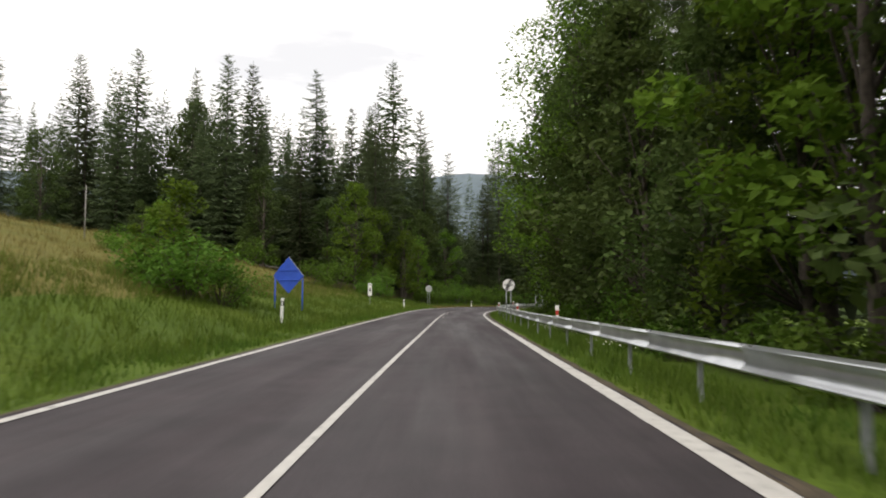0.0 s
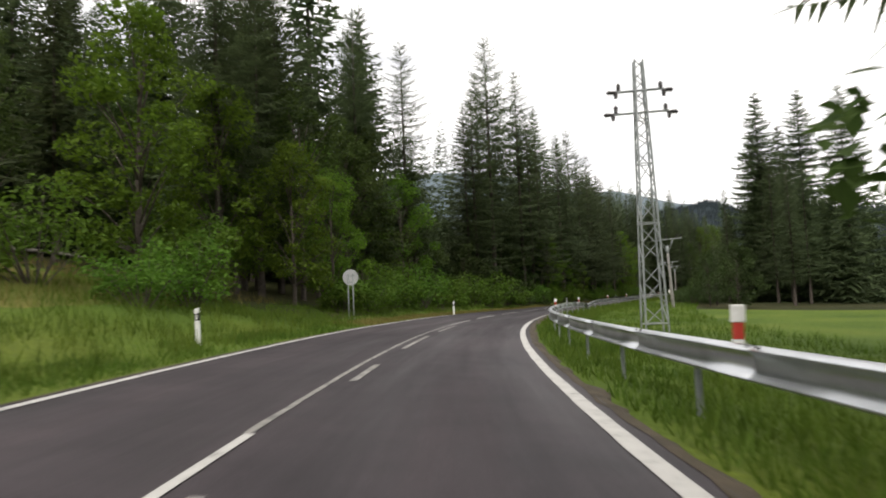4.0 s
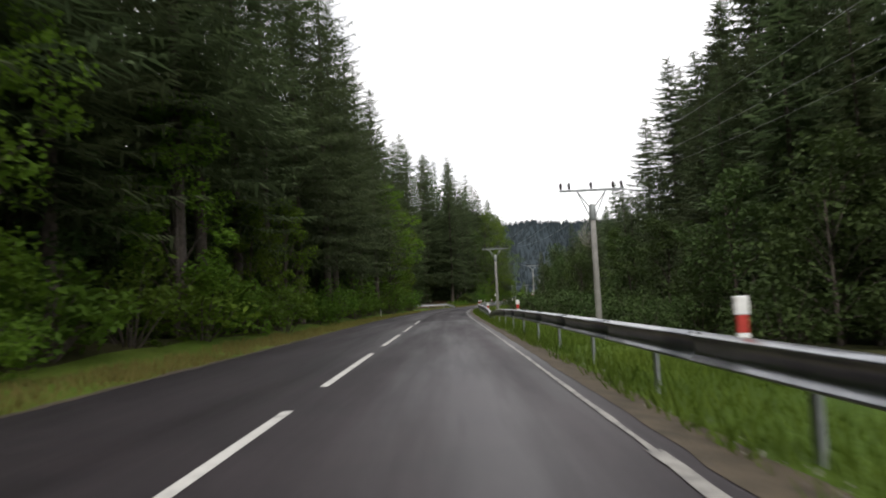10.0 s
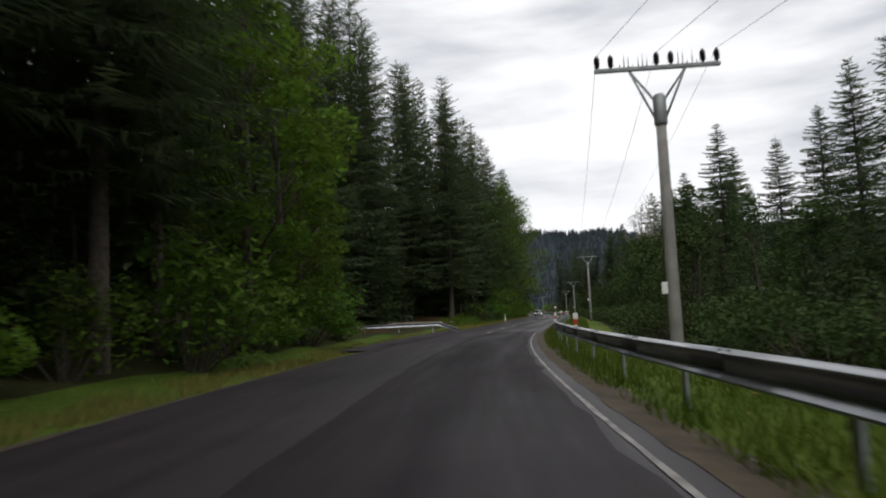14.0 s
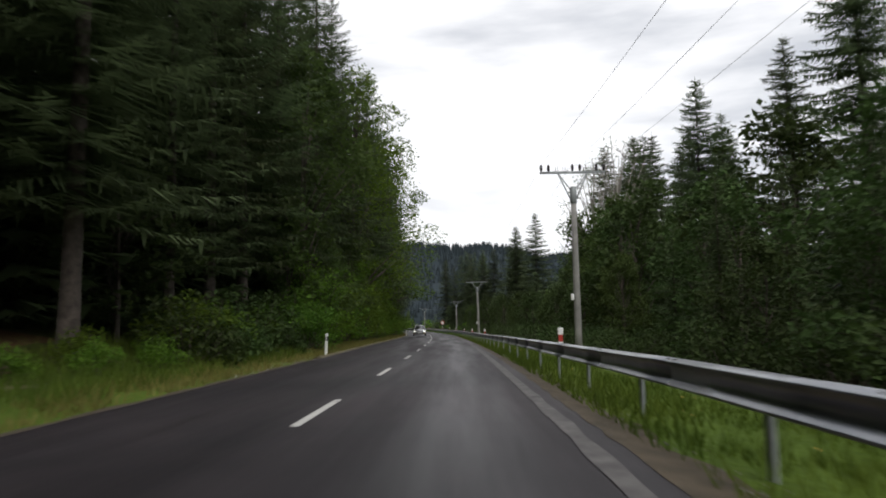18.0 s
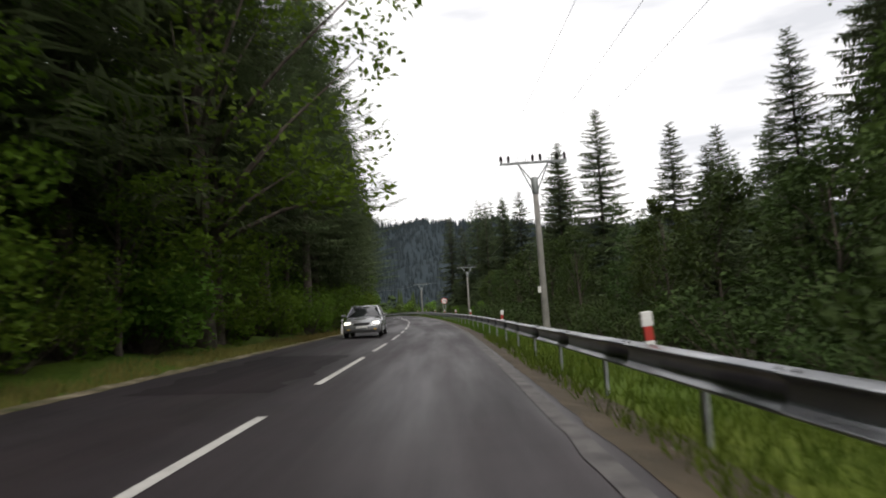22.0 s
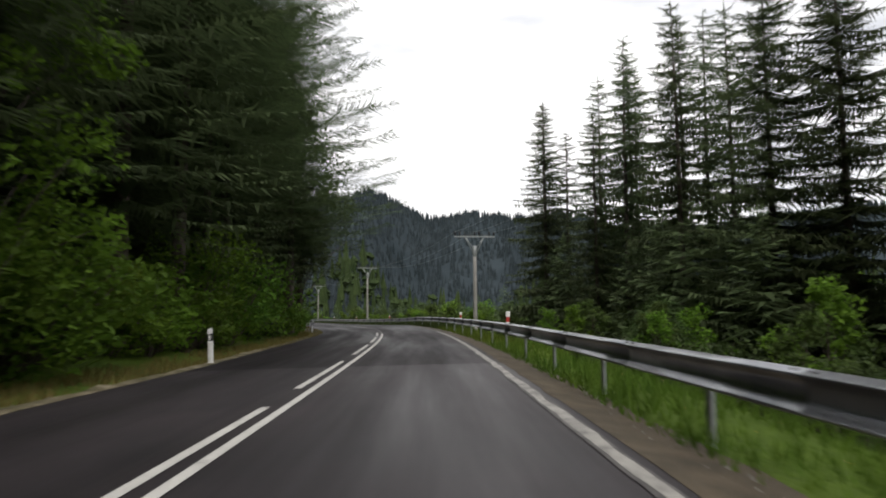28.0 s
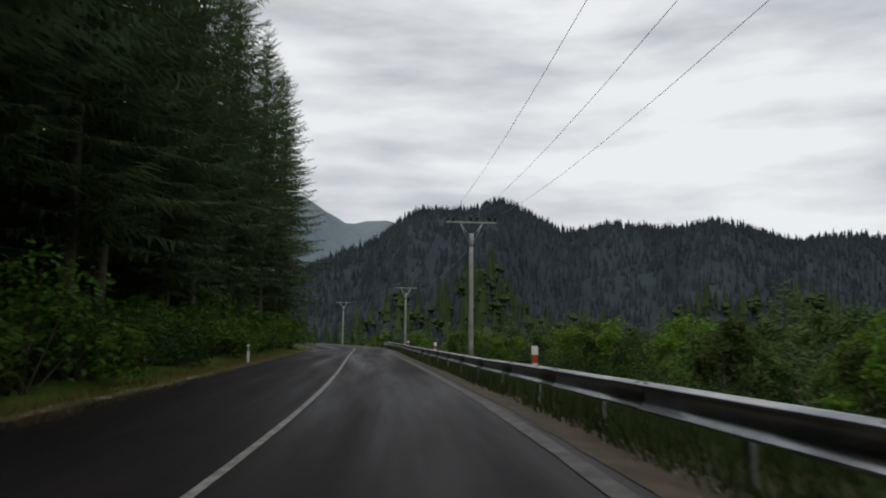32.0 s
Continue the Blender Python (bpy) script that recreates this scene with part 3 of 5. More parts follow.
guardrail = thing("guardrail", Matrix(), "long galvanised steel guardrail on posts beside the road", "guardrail")
post_bm = box_bm(-0.025, 0.025, -0.06, 0.06, -1.0, 0.62, 0.006)
post_me = bpy.data.meshes.new("rail_post")
post_bm.to_mesh(post_me)
post_bm.free()
post_me.materials.append(STEEL_DULL)
spacer_bm = box_bm(-0.10, 0.0, -0.04, 0.04, 0.52, 0.66, 0.008)
spacer_me = bpy.data.meshes.new("spacer")
spacer_bm.to_mesh(spacer_me)
spacer_bm.free()
spacer_me.materials.append(STEEL_DULL)
bolt_me = tube_mesh("bolt", [(0, 0, 0), (0, 0, 0.012), (0, 0, 0.018)], [0.02, 0.02, 0.008], STEEL_DARK, 8)
for i in range(0, 152):
    s = -24 + i * 4.0
    pts = []
    for f in np.linspace(0, 1, 25 if abs(s - 115.7) < 9 or abs(s - 185) < 9 else 4):
        q = s + 4.0 * f + (0.06 if f == 1 else 0)
        h = radians(heading(q))
        pts.append((along(q, rail_off(q) - (0.004 if i % 2 else 0), rail_z(q)), Vector((-math.cos(h), -math.sin(h), 0))))
    child("rail_beam", beam_mesh(pts, STEEL if s < 110 else STEEL_DIMMED), guardrail)
    q = s + 2
    p = along(q, rail_off(q) + 0.14)
    child("rail_post", post_me, guardrail, "", pose(p.x, p.y, p.z + rail_z(q) - 0.6, 0, 0, heading(q)))
    p = along(q, rail_off(q) + 0.11)
    child("spacer", spacer_me, guardrail, "", pose(p.x, p.y, p.z + rail_z(q) - 0.595, 0, 0, heading(q)))
    if 0 <= i < 140:
        for d in (-0.12, 0.12):
            p = along(s + d, rail_off(s) - 0.022, rail_z(s) + 0.138)
            child("bolt", bolt_me, guardrail, "", pose(p.x, p.y, p.z, 0, -16, heading(s)))

# a short bent rail before the log yard
yard_rail = thing("yard_guardrail", Matrix(), "short steel guardrail with ends bent down to the ground", "guardrail")
a, b = along(261.5, -10.6), along(263.0, -4.7)
way = (b - a).normalized()
face = Vector((way.y, -way.x, 0))
if face.dot(along(255, 0) - a) < 0:
    face = -face
chain = [(a - way * 1.3 + Vector((0, 0, 0.10)), face), (a + Vector((0, 0, 0.60)), face), (a.lerp(b, 0.5) + Vector((0, 0, 0.61)), face), (b + Vector((0, 0, 0.60)), face), (b + way * 1.4 + Vector((0, 0, 0.08)), face)]
child("rail_beam", beam_mesh(chain, STEEL_DIMMED), yard_rail)
for f in (0.08, 0.5, 0.92):
    p = a.lerp(b, f) - face * 0.08
    child("rail_post", post_me, yard_rail, "", pose(p.x, p.y, p.z - 0.02, 0, 0, math.degrees(math.atan2(way.y, way.x)) + 90))

# ---- delineators ----
def shaft(w, d, z0, z1, bevel=0.012, tilt=0.0):
    bm = box_bm(-w / 2, w / 2, -d / 2, d / 2, z0, z1, bevel, 2)
    for v in bm.verts:
        v.co.z += tilt * v.co.x * (1 if v.co.z > (z0 + z1) / 2 else 0)
    return bm


edge_post = thing("edge_post", Matrix(), "white plastic roadside post with a black band", "road post", "white posts along the road")
post = part("post", shaft(0.12, 0.10, -0.2, 0.92, 0.02, 0.25), WHITE_PLASTIC, edge_post)
part("black_band", shaft(0.127, 0.107, 0.60, 0.80, 0.018, 0.25), BLACK_PLASTIC, post, "black band")
part("reflector", shaft(0.05, 0.115, 0.64, 0.76, 0.008), SIGN_WHITE, post, "small rectangular reflector")
rail_mark = thing("rail_marker", Matrix(), "white and red plastic marker fixed on the guardrail", "road post", "markers on the guardrail")
part("cap", shaft(0.125, 0.06, 0.20, 0.365, 0.012), WHITE_PLASTIC, rail_mark, "white cap")
part("red_band", shaft(0.095, 0.05, 0.045, 0.203, 0.008), RED_FILM, rail_mark, "red band")
part("foot", shaft(0.11, 0.055, -0.02, 0.042, 0.006), WHITE_PLASTIC, rail_mark, "white foot")
part("bracket", shaft(0.05, 0.03, -0.30, -0.015, 0.004), STEEL_DULL, rail_mark, "steel bracket")
placed = set()


def put(ob, m):
    """The thing itself the first time, a copy of it after that."""
    if ob.name in placed:
        return copy_thing(ob, m)
    placed.add(ob.name)
    ob.matrix_world = m
    return ob


for s, off, lean in ((29.2, -5.9, 2), (71.7, -5.1, -2), (104, -3.7, 1), (152.3, -3.72, 3), (217.2, -5.6, -2), (304.1, -3.9, 2), (381.3, -3.58, 5), (457.7, -3.62, -3), (495, -4.55, 2), (535.5, -4.5, -1)):
    p = along(s, off, float(ground_z(s, off)))
    put(edge_post, pose(p.x, p.y, p.z, 0, lean, heading(s)))
for s, lean in ((23.5, 0), (39, -3), (60.5, 2), (93.2, 3), (111.6, -2), (132.6, 1), (151, 0), (171, 0), (190.4, -3), (209, 1), (229, 2), (249, 0), (268, -1), (289, 0), (327, 0), (347.3, -4), (366.4, 3), (386.5, 0), (404.3, 0), (424, 2), (441.8, -9), (461, 2), (478.2, 1), (514, 0), (534.5, 2), (555, 0)):
    p = along(s, rail_off(s) + 0.055, rail_z(s) + 0.14)
    put(rail_mark, pose(p.x, p.y, p.z, 0, lean, heading(s)))

# ---- power poles and wires ----
ARM_Z = 6.95


def cone_mesh(name, r, h, mat, sides=5):
    v = [(r * math.cos(2 * math.pi * k / sides), r * math.sin(2 * math.pi * k / sides), 0) for k in range(sides)] + [(0, 0, h)]
    return mesh_from(name, v, [(k, (k + 1) % sides, sides) for k in range(sides)] + [tuple(range(sides - 1, -1, -1))], mat)


def make_pole(spikes):
    ob = thing("power_pole", Matrix(), "grey concrete power pole with steel crossarm" + (", insulators and bird spikes" if spikes else " and insulators"), "power pole", "power poles along the road")
    child("shaft", tube_mesh("shaft", [(0, 0, -1.5), (0, 0, 0), (0, 0, 3.2), (0, 0, 5.75)], [0.165, 0.155, 0.135, 0.115], POLE, 14), ob)
    child("head", tube_mesh("head", [(0, 0, 5.55), (0, 0, 5.6), (0, 0, 6.22), (0, 0, 6.30)], [0.13, 0.155, 0.155, 0.10], STEEL_DULL, 14), ob, "dull steel head")
    arm = part("crossarm", box_bm(-1.45, 1.45, -0.05, 0.05, ARM_Z - 0.06, ARM_Z + 0.04, 0.012), STEEL_DULL, ob, "steel crossarm")
    for sx in (-1, 1):
        for z0, dx in ((6.2, 0.14), (5.75, 0.13)):
            child("brace", tube_mesh("brace", [(sx * dx, 0, z0), (sx * 0.66, 0, ARM_Z - 0.03)], [0.028, 0.028], STEEL_DULL, 6), ob)
    ins = tube_mesh("insulator", [(0, 0, 0), (0, 0, 0.05), (0, 0, 0.07), (0, 0, 0.13), (0, 0, 0.15), (0, 0, 0.21), (0, 0, 0.23), (0, 0, 0.29), (0, 0, 0.33)], [0.03, 0.03, 0.072, 0.05, 0.078, 0.055, 0.075, 0.05, 0.03], INSULATOR, 10)
    for x in (-1.38, -1.06, 0.0, 0.33, 1.06, 1.38) if spikes else (-1.38, -1.0, 0.0, 1.0, 1.38):
        child("insulator", ins, arm, "dark ribbed insulator", pose(x, 0, ARM_Z + 0.03))
    if spikes:
        rnd = random.Random(3)
        for x in (-0.85, -0.75, -0.65, -0.55, -0.42, -0.32, -0.22, 0.5, 0.6, 0.7, 0.82, 0.92):
            child("bird_spike", cone_mesh("bird_spike", 0.018, rnd.choice((0.12, 0.28, 0.38)), STEEL_DARK), arm, "", pose(x, 0, ARM_Z + 0.04))
    return ob


pole_spiked, pole_plain = make_pole(True), make_pole(False)
POLES = [(130.1, 10.9, 0, -2.2, -0.6), (177.1, 8.5, 0, 0, -1.1), (225.9, 6.25, 1, 0, -0.3), (303.4, 7.15, 1, 0, 1.0), (370.0, 6.5, 1, -0.9, 0.45), (444.6, 9.5, 1, 0, 0.1), (488.8, 6.8, 1, 0, -0.7), (541.0, 7.0, 1, 0, 0.9), (589.6, 7.6, 1, 0, 0.4), (631.7, 8.5, 1, 0, 0.4)]
pole_m = []
for s, off, spiked, lean, dz in POLES:
    p = along(s, off, dz)
    m = pose(p.x, p.y, p.z, 0, lean, heading(s))
    pole_m.append(m)
    put(pole_spiked if spiked else pole_plain, m)
for s, off, dz in ((130.1, 10.8, -0.3), (225.9, 6.25, 0.0), (303.4, 7.15, 0.95), (370.0, 6.5, 0.4)):
    p = along(s, off, dz)
    box = tagged(part("pole_sign", box_bm(-0.28, -0.145, -0.14, -0.10, 1.35, 1.62, 0.01), SIGN_WHITE, None), "small pale plate strapped to a power pole", "sign plate")
    box.matrix_world = pose(p.x, p.y, p.z, 0, 0, heading(s))
for k in range(len(pole_m) - 1):
    for x in (-1.38, 0.0, 1.38):
        a, b = pole_m[k] @ Vector((x, 0, ARM_Z + 0.36)), pole_m[k + 1] @ Vector((x, 0, ARM_Z + 0.36))
        pts = [a.lerp(b, f) - Vector((0, 0, 1.1 * 4 * f * (1 - f))) for f in np.linspace(0, 1, 13)]
        wire = new("power_line", tube_mesh("power_line", pts, [0.0055] * 13, WIRE, 5))
        tagged(wire, "thin grey overhead wire between two power poles", "power line", "overhead wires")

# ---- lattice pylon ----
p = along(83.1, 8.25, 0.0)
pylon = thing("lattice_pylon", pose(p.x, p.y, p.z, 0, 0, heading(82.7) + 4), "tall grey steel lattice pylon standing in the grass", "pylon")
PH = 10.6


def half(z):
    return 0.43 - 0.27 * z / PH


def bar(name, a, b, r, parent, mat=STEEL_DULL, label=""):
    return child(name, tube_mesh(name, [a, b], [r, r], mat, 5, False), parent, label)


CORNERS = ((-1, -1), (1, -1), (1, 1), (-1, 1))
for cx, cy in CORNERS:
    bar("leg", (cx * half(-0.5), cy * half(-0.5), -0.5), (cx * half(PH), cy * half(PH), PH), 0.042, pylon)
zs = np.concatenate([np.linspace(0.1, 6.4, 9), np.linspace(7.0, PH, 10)])
for i in range(len(zs) - 1):
    z0, z1 = float(zs[i]), float(zs[i + 1])
    for k in range(4):
        (ax, ay), (bx, by) = CORNERS[k], CORNERS[(k + 1) % 4]
        if i % 2:
            (ax, ay), (bx, by) = (bx, by), (ax, ay)
        bar("brace", (ax * half(z0), ay * half(z0), z0), (bx * half(z1), by * half(z1), z1), 0.022, pylon)
        if i in (0, 5, 8, 12):
            bar("girt", (ax * half(z0), ay * half(z0), z0), (bx * half(z0), by * half(z0), z0), 0.024, pylon)
for z, w in ((8.45, 1.1), (9.35, 0.95)):
    for y in (-0.16, 0.16):
        bar("crossarm", (-w, y * 0.3, z), (w, y * 0.3, z + 0.06), 0.04, pylon)
    disc = tube_mesh("insulator", [(0, 0, 0), (0, 0, 0.03), (0, 0, 0.07), (0, 0, 0.14), (0, 0, 0.17), (0, 0, 0.24), (0, 0, 0.27), (0, 0, 0.33)], [0.03, 0.10, 0.05, 0.11, 0.05, 0.11, 0.05, 0.03], INSULATOR, 10)
    for sx in (-1, 1):
        child("insulator", disc, pylon, "dark insulator", pose(sx * w, 0, z - 0.25))
        child("insulator", disc, pylon, "dark insulator", pose(sx * (w - 0.12), 0, z + 0.04))
        child("insulator", disc, pylon, "dark insulator", pose(sx * (w + 0.05), 0, z, 0, 90 * sx, 0))

# ---- road signs ----
def disc_bm(r, y0, y1, sides=40, x=0.0, z=0.0, inner=0.0):
    """A round plate facing along y; with inner, a ring."""
    bm = bmesh.new()
    rings = []
    for rad_, y in ((r, y0), (r, y1)) + (((inner, y1), (inner, y0)) if inner else ()):
        rings.append([bm.verts.new((x + rad_ * math.cos(2 * math.pi * k / sides), y, z + rad_ * math.sin(2 * math.pi * k / sides))) for k in range(sides)])
    n = len(rings)
    for a in range(n if inner else n - 1):
        for k in range(sides):
            bm.faces.new((rings[a][k], rings[a][(k + 1) % sides], rings[(a + 1) % n][(k + 1) % sides], rings[(a + 1) % n][k]))
    if not inner:
        bm.faces.new(rings[0])
        bm.faces.new(rings[1])
    bmesh.ops.recalc_face_normals(bm, faces=bm.faces[:])
    return bm


def car_glyph(x, z, w):
    """A small car seen from behind, as a flat shape."""
    bm = bmesh.new()
    pts = [(-0.5, -0.28), (-0.5, 0.05), (-0.36, 0.1), (-0.28, 0.3), (0.28, 0.3), (0.36, 0.1), (0.5, 0.05), (0.5, -0.28), (0.34, -0.28), (0.34, -0.16), (-0.34, -0.16), (-0.34, -0.28)]
    a = [bm.verts.new((x + px * w, -0.031, z + pz * w)) for px, pz in pts]
    b = [bm.verts.new((x + px * w, -0.026, z + pz * w)) for px, pz in pts]
    bm.faces.new(a)
    bm.faces.new(list(reversed(b)))
    for k in range(len(pts)):
        q = (k + 1) % len(pts)
        bm.faces.new((a[k], b[k], b[q], a[q]))
    bmesh.ops.recalc_face_normals(bm, faces=bm.faces[:])
    return bm


def sign_posts(ob, top, gap=0.26):
    for x in (-gap / 2, gap / 2):
        child("post", tube_mesh("post", [(x, 0.03, -0.6), (x, 0.03, top)], [0.03, 0.03], STEEL_DULL, 10), ob)
    for z in (top - 0.12, top - 0.45):
        part("clamp", box_bm(-gap / 2 - 0.05, gap / 2 + 0.05, -0.008, 0.0, z - 0.02, z + 0.02), STEEL_DULL, ob)


def make_sign(name, label, s, off, z0, flip=False, r=0.36, zc=2.12):
    p = along(s, off, z0)
    ob = thing(name, pose(p.x, p.y, p.z, 0, 0, heading(s) + (180 if flip else 0)), label, "road sign")
    sign_posts(ob, zc + 0.2)
    part("plate", disc_bm(r, -0.020, -0.008), SIGN_WHITE if not flip else SIGN_GREY, ob, "round sheet metal plate", pose(0, 0, zc))
    return ob


S_ = 2.12
end_sign = make_sign("end_of_overtaking_ban_sign", "round white sign with grey cars and black diagonal stripes", 41.0, 4.16, 0.0)
part("rim", disc_bm(0.36, -0.026, -0.018, 40, 0, 0, 0.343), BLACK_PLASTIC, end_sign, "thin black rim", pose(0, 0, S_))
for x in (-0.17, 0.17):
    part("car_symbol", car_glyph(x, S_ - 0.01, 0.2), SIGN_GREY, end_sign, "grey car symbol")
for k in range(5):
    bm = box_bm(-0.012, 0.012, -0.036, -0.032, -0.335, 0.335)
    part("stripe", bm, BLACK_PLASTIC, end_sign, "black diagonal stripe", pose((k - 2) * 0.045, 0, S_, 0, 26, 0))
ban_sign = make_sign("no_overtaking_sign", "round white sign with a red ring and two car symbols", 425.5, 4.42, 0.05)
part("ring", disc_bm(0.36, -0.027, -0.018, 40, 0, 0, 0.29), RED_FILM, ban_sign, "red ring", pose(0, 0, S_))
part("car_symbol", car_glyph(-0.12, S_, 0.19), RED_FILM, ban_sign, "red car symbol")
part("car_symbol", car_glyph(0.12, S_, 0.19), BLACK_PLASTIC, ban_sign, "black car symbol")
make_sign("road_sign", "round road sign on two posts seen from its grey back", 90.3, -6.1, 0.12, True, 0.42)

# blue diamond board, seen from behind
p = along(36.2, -7.3, float(ground_z(36.2, -7.3)))
board = thing("diamond_board", pose(p.x, p.y, p.z, 0, 0, heading(36) - 6), "blue diamond-shaped board on two blue posts seen from behind", "road sign")
bm = bmesh.new()
DIA = [(0, 0.98), (0.78, 0.02), (0, -0.86), (-0.78, 0.02)]
fr = [bm.verts.new((x, -0.012, z)) for x, z in DIA]
bk = [bm.verts.new((x, 0.012, z)) for x, z in DIA]
bm.faces.new(fr)
bm.faces.new(list(reversed(bk)))
for k in range(4):
    bm.faces.new((fr[k], bk[k], bk[(k + 1) % 4], fr[(k + 1) % 4]))
bmesh.ops.recalc_face_normals(bm, faces=bm.faces[:])
part("panel", bm, BLUE, board, "blue sheet metal panel", pose(0, 0, 1.75))
for k in range(4):
    (x0, z0), (x1, z1) = DIA[k], DIA[(k + 1) % 4]
    bar("edge_strip", (x0, 0, z0 + 1.75), (x1, 0, z1 + 1.75), 0.022, board, STEEL_DULL if k == 0 else BLUE)
for z, w in ((1.55, 0.55), (2.05, 0.55)):
    part("rail", box_bm(-w, w, -0.05, -0.013, z - 0.03, z + 0.03, 0.006), BLUE, board)
for x in (-0.72, 0.72):
    child("post", tube_mesh("post", [(x, 0.05, -0.5), (x, 0.05, 1.80)], [0.04, 0.04], BLUE, 10), board)
    part("arm", box_bm(min(x, x * 0.5), max(x, x * 0.5), 0.014, 0.05, 1.70, 1.76), BLUE, board)

# narrow white panel on a post beside the meadow
p = along(63.1, -6.9, float(ground_z(63.1, -6.9)))
panel = thing("marker_panel", pose(p.x, p.y, p.z, 0, 0, heading(63)), "narrow white panel with a dark square on a thin post", "road sign")
part("plate", box_bm(-0.17, 0.17, -0.02, 0.0, 0.85, 1.95, 0.01), SIGN_WHITE, panel)
part("dark_square", box_bm(-0.06, 0.06, -0.026, -0.021, 1.22, 1.52), BLACK_PLASTIC, panel, "dark rectangle")
part("header_strip", box_bm(-0.13, 0.13, -0.026, -0.021, 1.78, 1.86), SIGN_GREY, panel, "grey strip")
child("post", tube_mesh("post", [(0, 0.03, -0.4), (0, 0.03, 1.9)], [0.03, 0.03], STEEL_DULL, 8), panel)
# thin pale pole in the meadow
p = along(55.0, -28.2, float(ground_z(55.0, -28.2)))
tagged(new("meadow_pole", tube_mesh("meadow_pole", [p - Vector((0, 0, 0.5)), p + Vector((0, 0, 4.2))], [0.06, 0.045], POLE, 8)), "thin pale pole standing in the meadow", "pole")
# fallen pale trunk at the wood's edge
p = along(96.5, -33.5, float(ground_z(96.5, -33.5)) + 0.5)
q = along(99.5, -29.0, float(ground_z(99.5, -29.0)) + 0.55)
tagged(new("fallen_trunk", tube_mesh("fallen_trunk", [p, p.lerp(q, 0.5) + Vector((0, 0, 0.1)), q], [0.14, 0.12, 0.09], PALE_BARK, 8)), "pale fallen tree trunk at the edge of the wood", "log")

# ---- felled logs ----
A, B = along(275.5, -15.0), along(287.2, -6.6)
lw = (B - A).normalized()
ls = Vector((lw.y, -lw.x, 0))
rnd = random.Random(8)
for row, count in ((0, 5), (1, 3)):
    for k in range(count):
        r = rnd.uniform(0.17, 0.24)
        c0 = A - ls * ((k + row * 0.5) * 0.50 - 0.3) + Vector((0, 0, float(ground_z(278, -12)) + 0.02 + row * 0.38)) + lw * rnd.uniform(0.5, 2.2)
        c1 = c0 + lw * (rnd.uniform(11.5, 15.0) - row * 2) + Vector((0, 0, -0.25))
        log = thing("log", Matrix(), "felled spruce log lying in a pile beside the road", "log", "felled logs")
        v, f = tube_data([c0, c0.lerp(c1, 0.33) + Vector((0, 0, 0.03)), c0.lerp(c1, 0.66), c1], [r, r * 0.96, r * 0.9, r * 0.8], 12, False)
        child("bark", mesh_from("bark", v, f, LOG, True), log)
        for c, d, rr in ((c0, -lw, r), (c1, lw, r * 0.8)):
            v, f = tube_data([c - d * 0.03, c + d * 0.004], [rr * 0.985, rr * 0.985], 12, True)
            child("sawn_end", mesh_from("sawn_end", v, f, LOG_END), log, "pale sawn end")

# ---- the oncoming car ----
def loft(name, sections, mat, parent, label=""):
    """A skin over cross-sections (lists of points of equal length), closed at both ends."""
    v, f = [], []
    k = len(sections[0])
    for sec in sections:
        v += sec
    for i in range(len(sections) - 1):
        for j in range(k - 1):
            f.append((i * k + j, i * k + j + 1, (i + 1) * k + j + 1, (i + 1) * k + j))
    f.append(tuple(range(k - 1, -1, -1)))
    f.append(tuple(range((len(sections) - 1) * k, len(sections) * k)))
    return child(name, mesh_from(name, v, f, mat, True), parent, label)


p = along(374.3, -1.55, 0.03)
car = thing("car", pose(p.x, p.y, p.z, 0, 0, heading(376.6)), "silver estate car with headlights on, on the road", "car")


def ring(y, w, z0, z1, crown=0.06):
    return [(-w * 0.86, y, z0), (-w, y, z0 + 0.10), (-w, y, (z0 + z1) / 2), (-w * 0.96, y, z1 - 0.07), (-w * 0.80, y, z1), (0, y, z1 + crown), (w * 0.80, y, z1), (w * 0.96, y, z1 - 0.07), (w, y, (z0 + z1) / 2), (w, y, z0 + 0.10), (w * 0.86, y, z0)]


# y points away from the viewer: the front of the car is at y = -2.2
loft("body", [ring(-2.22, 0.66, 0.30, 0.60, 0.02), ring(-2.12, 0.82, 0.22, 0.70, 0.03), ring(-1.75, 0.87, 0.18, 0.78, 0.05), ring(-1.10, 0.88, 0.18, 0.90, 0.05), ring(-0.4, 0.88, 0.18, 0.95, 0.04), ring(0.9, 0.88, 0.18, 0.95, 0.04), ring(1.9, 0.86, 0.20, 0.94, 0.04), ring(2.2, 0.78, 0.30, 0.86, 0.02)], CAR_PAINT, car)
loft("roof", [[(-0.55, -0.32, 1.40), (0, -0.34, 1.43), (0.55, -0.32, 1.40)], [(-0.60, 0.2, 1.46), (0, 0.2, 1.49), (0.60, 0.2, 1.46)], [(-0.60, 1.5, 1.43), (0, 1.5, 1.46), (0.60, 1.5, 1.43)], [(-0.56, 2.0, 1.36), (0, 2.02, 1.38), (0.56, 2.0, 1.36)]], CAR_PAINT, car)
loft("cabin", [[(-0.80, -1.02, 0.93), (-0.56, -0.36, 1.39), (0.56, -0.36, 1.39), (0.80, -1.02, 0.93)], [(-0.83, -0.3, 0.94), (-0.60, 0.1, 1.445), (0.60, 0.1, 1.445), (0.83, -0.3, 0.94)], [(-0.83, 1.6, 0.94), (-0.60, 1.5, 1.42), (0.60, 1.5, 1.42), (0.83, 1.6, 0.94)], [(-0.76, 2.16, 0.92), (-0.56, 1.98, 1.35), (0.56, 1.98, 1.35), (0.76, 2.16, 0.92)]], CAR_GLASS, car, "dark glass of the windows")
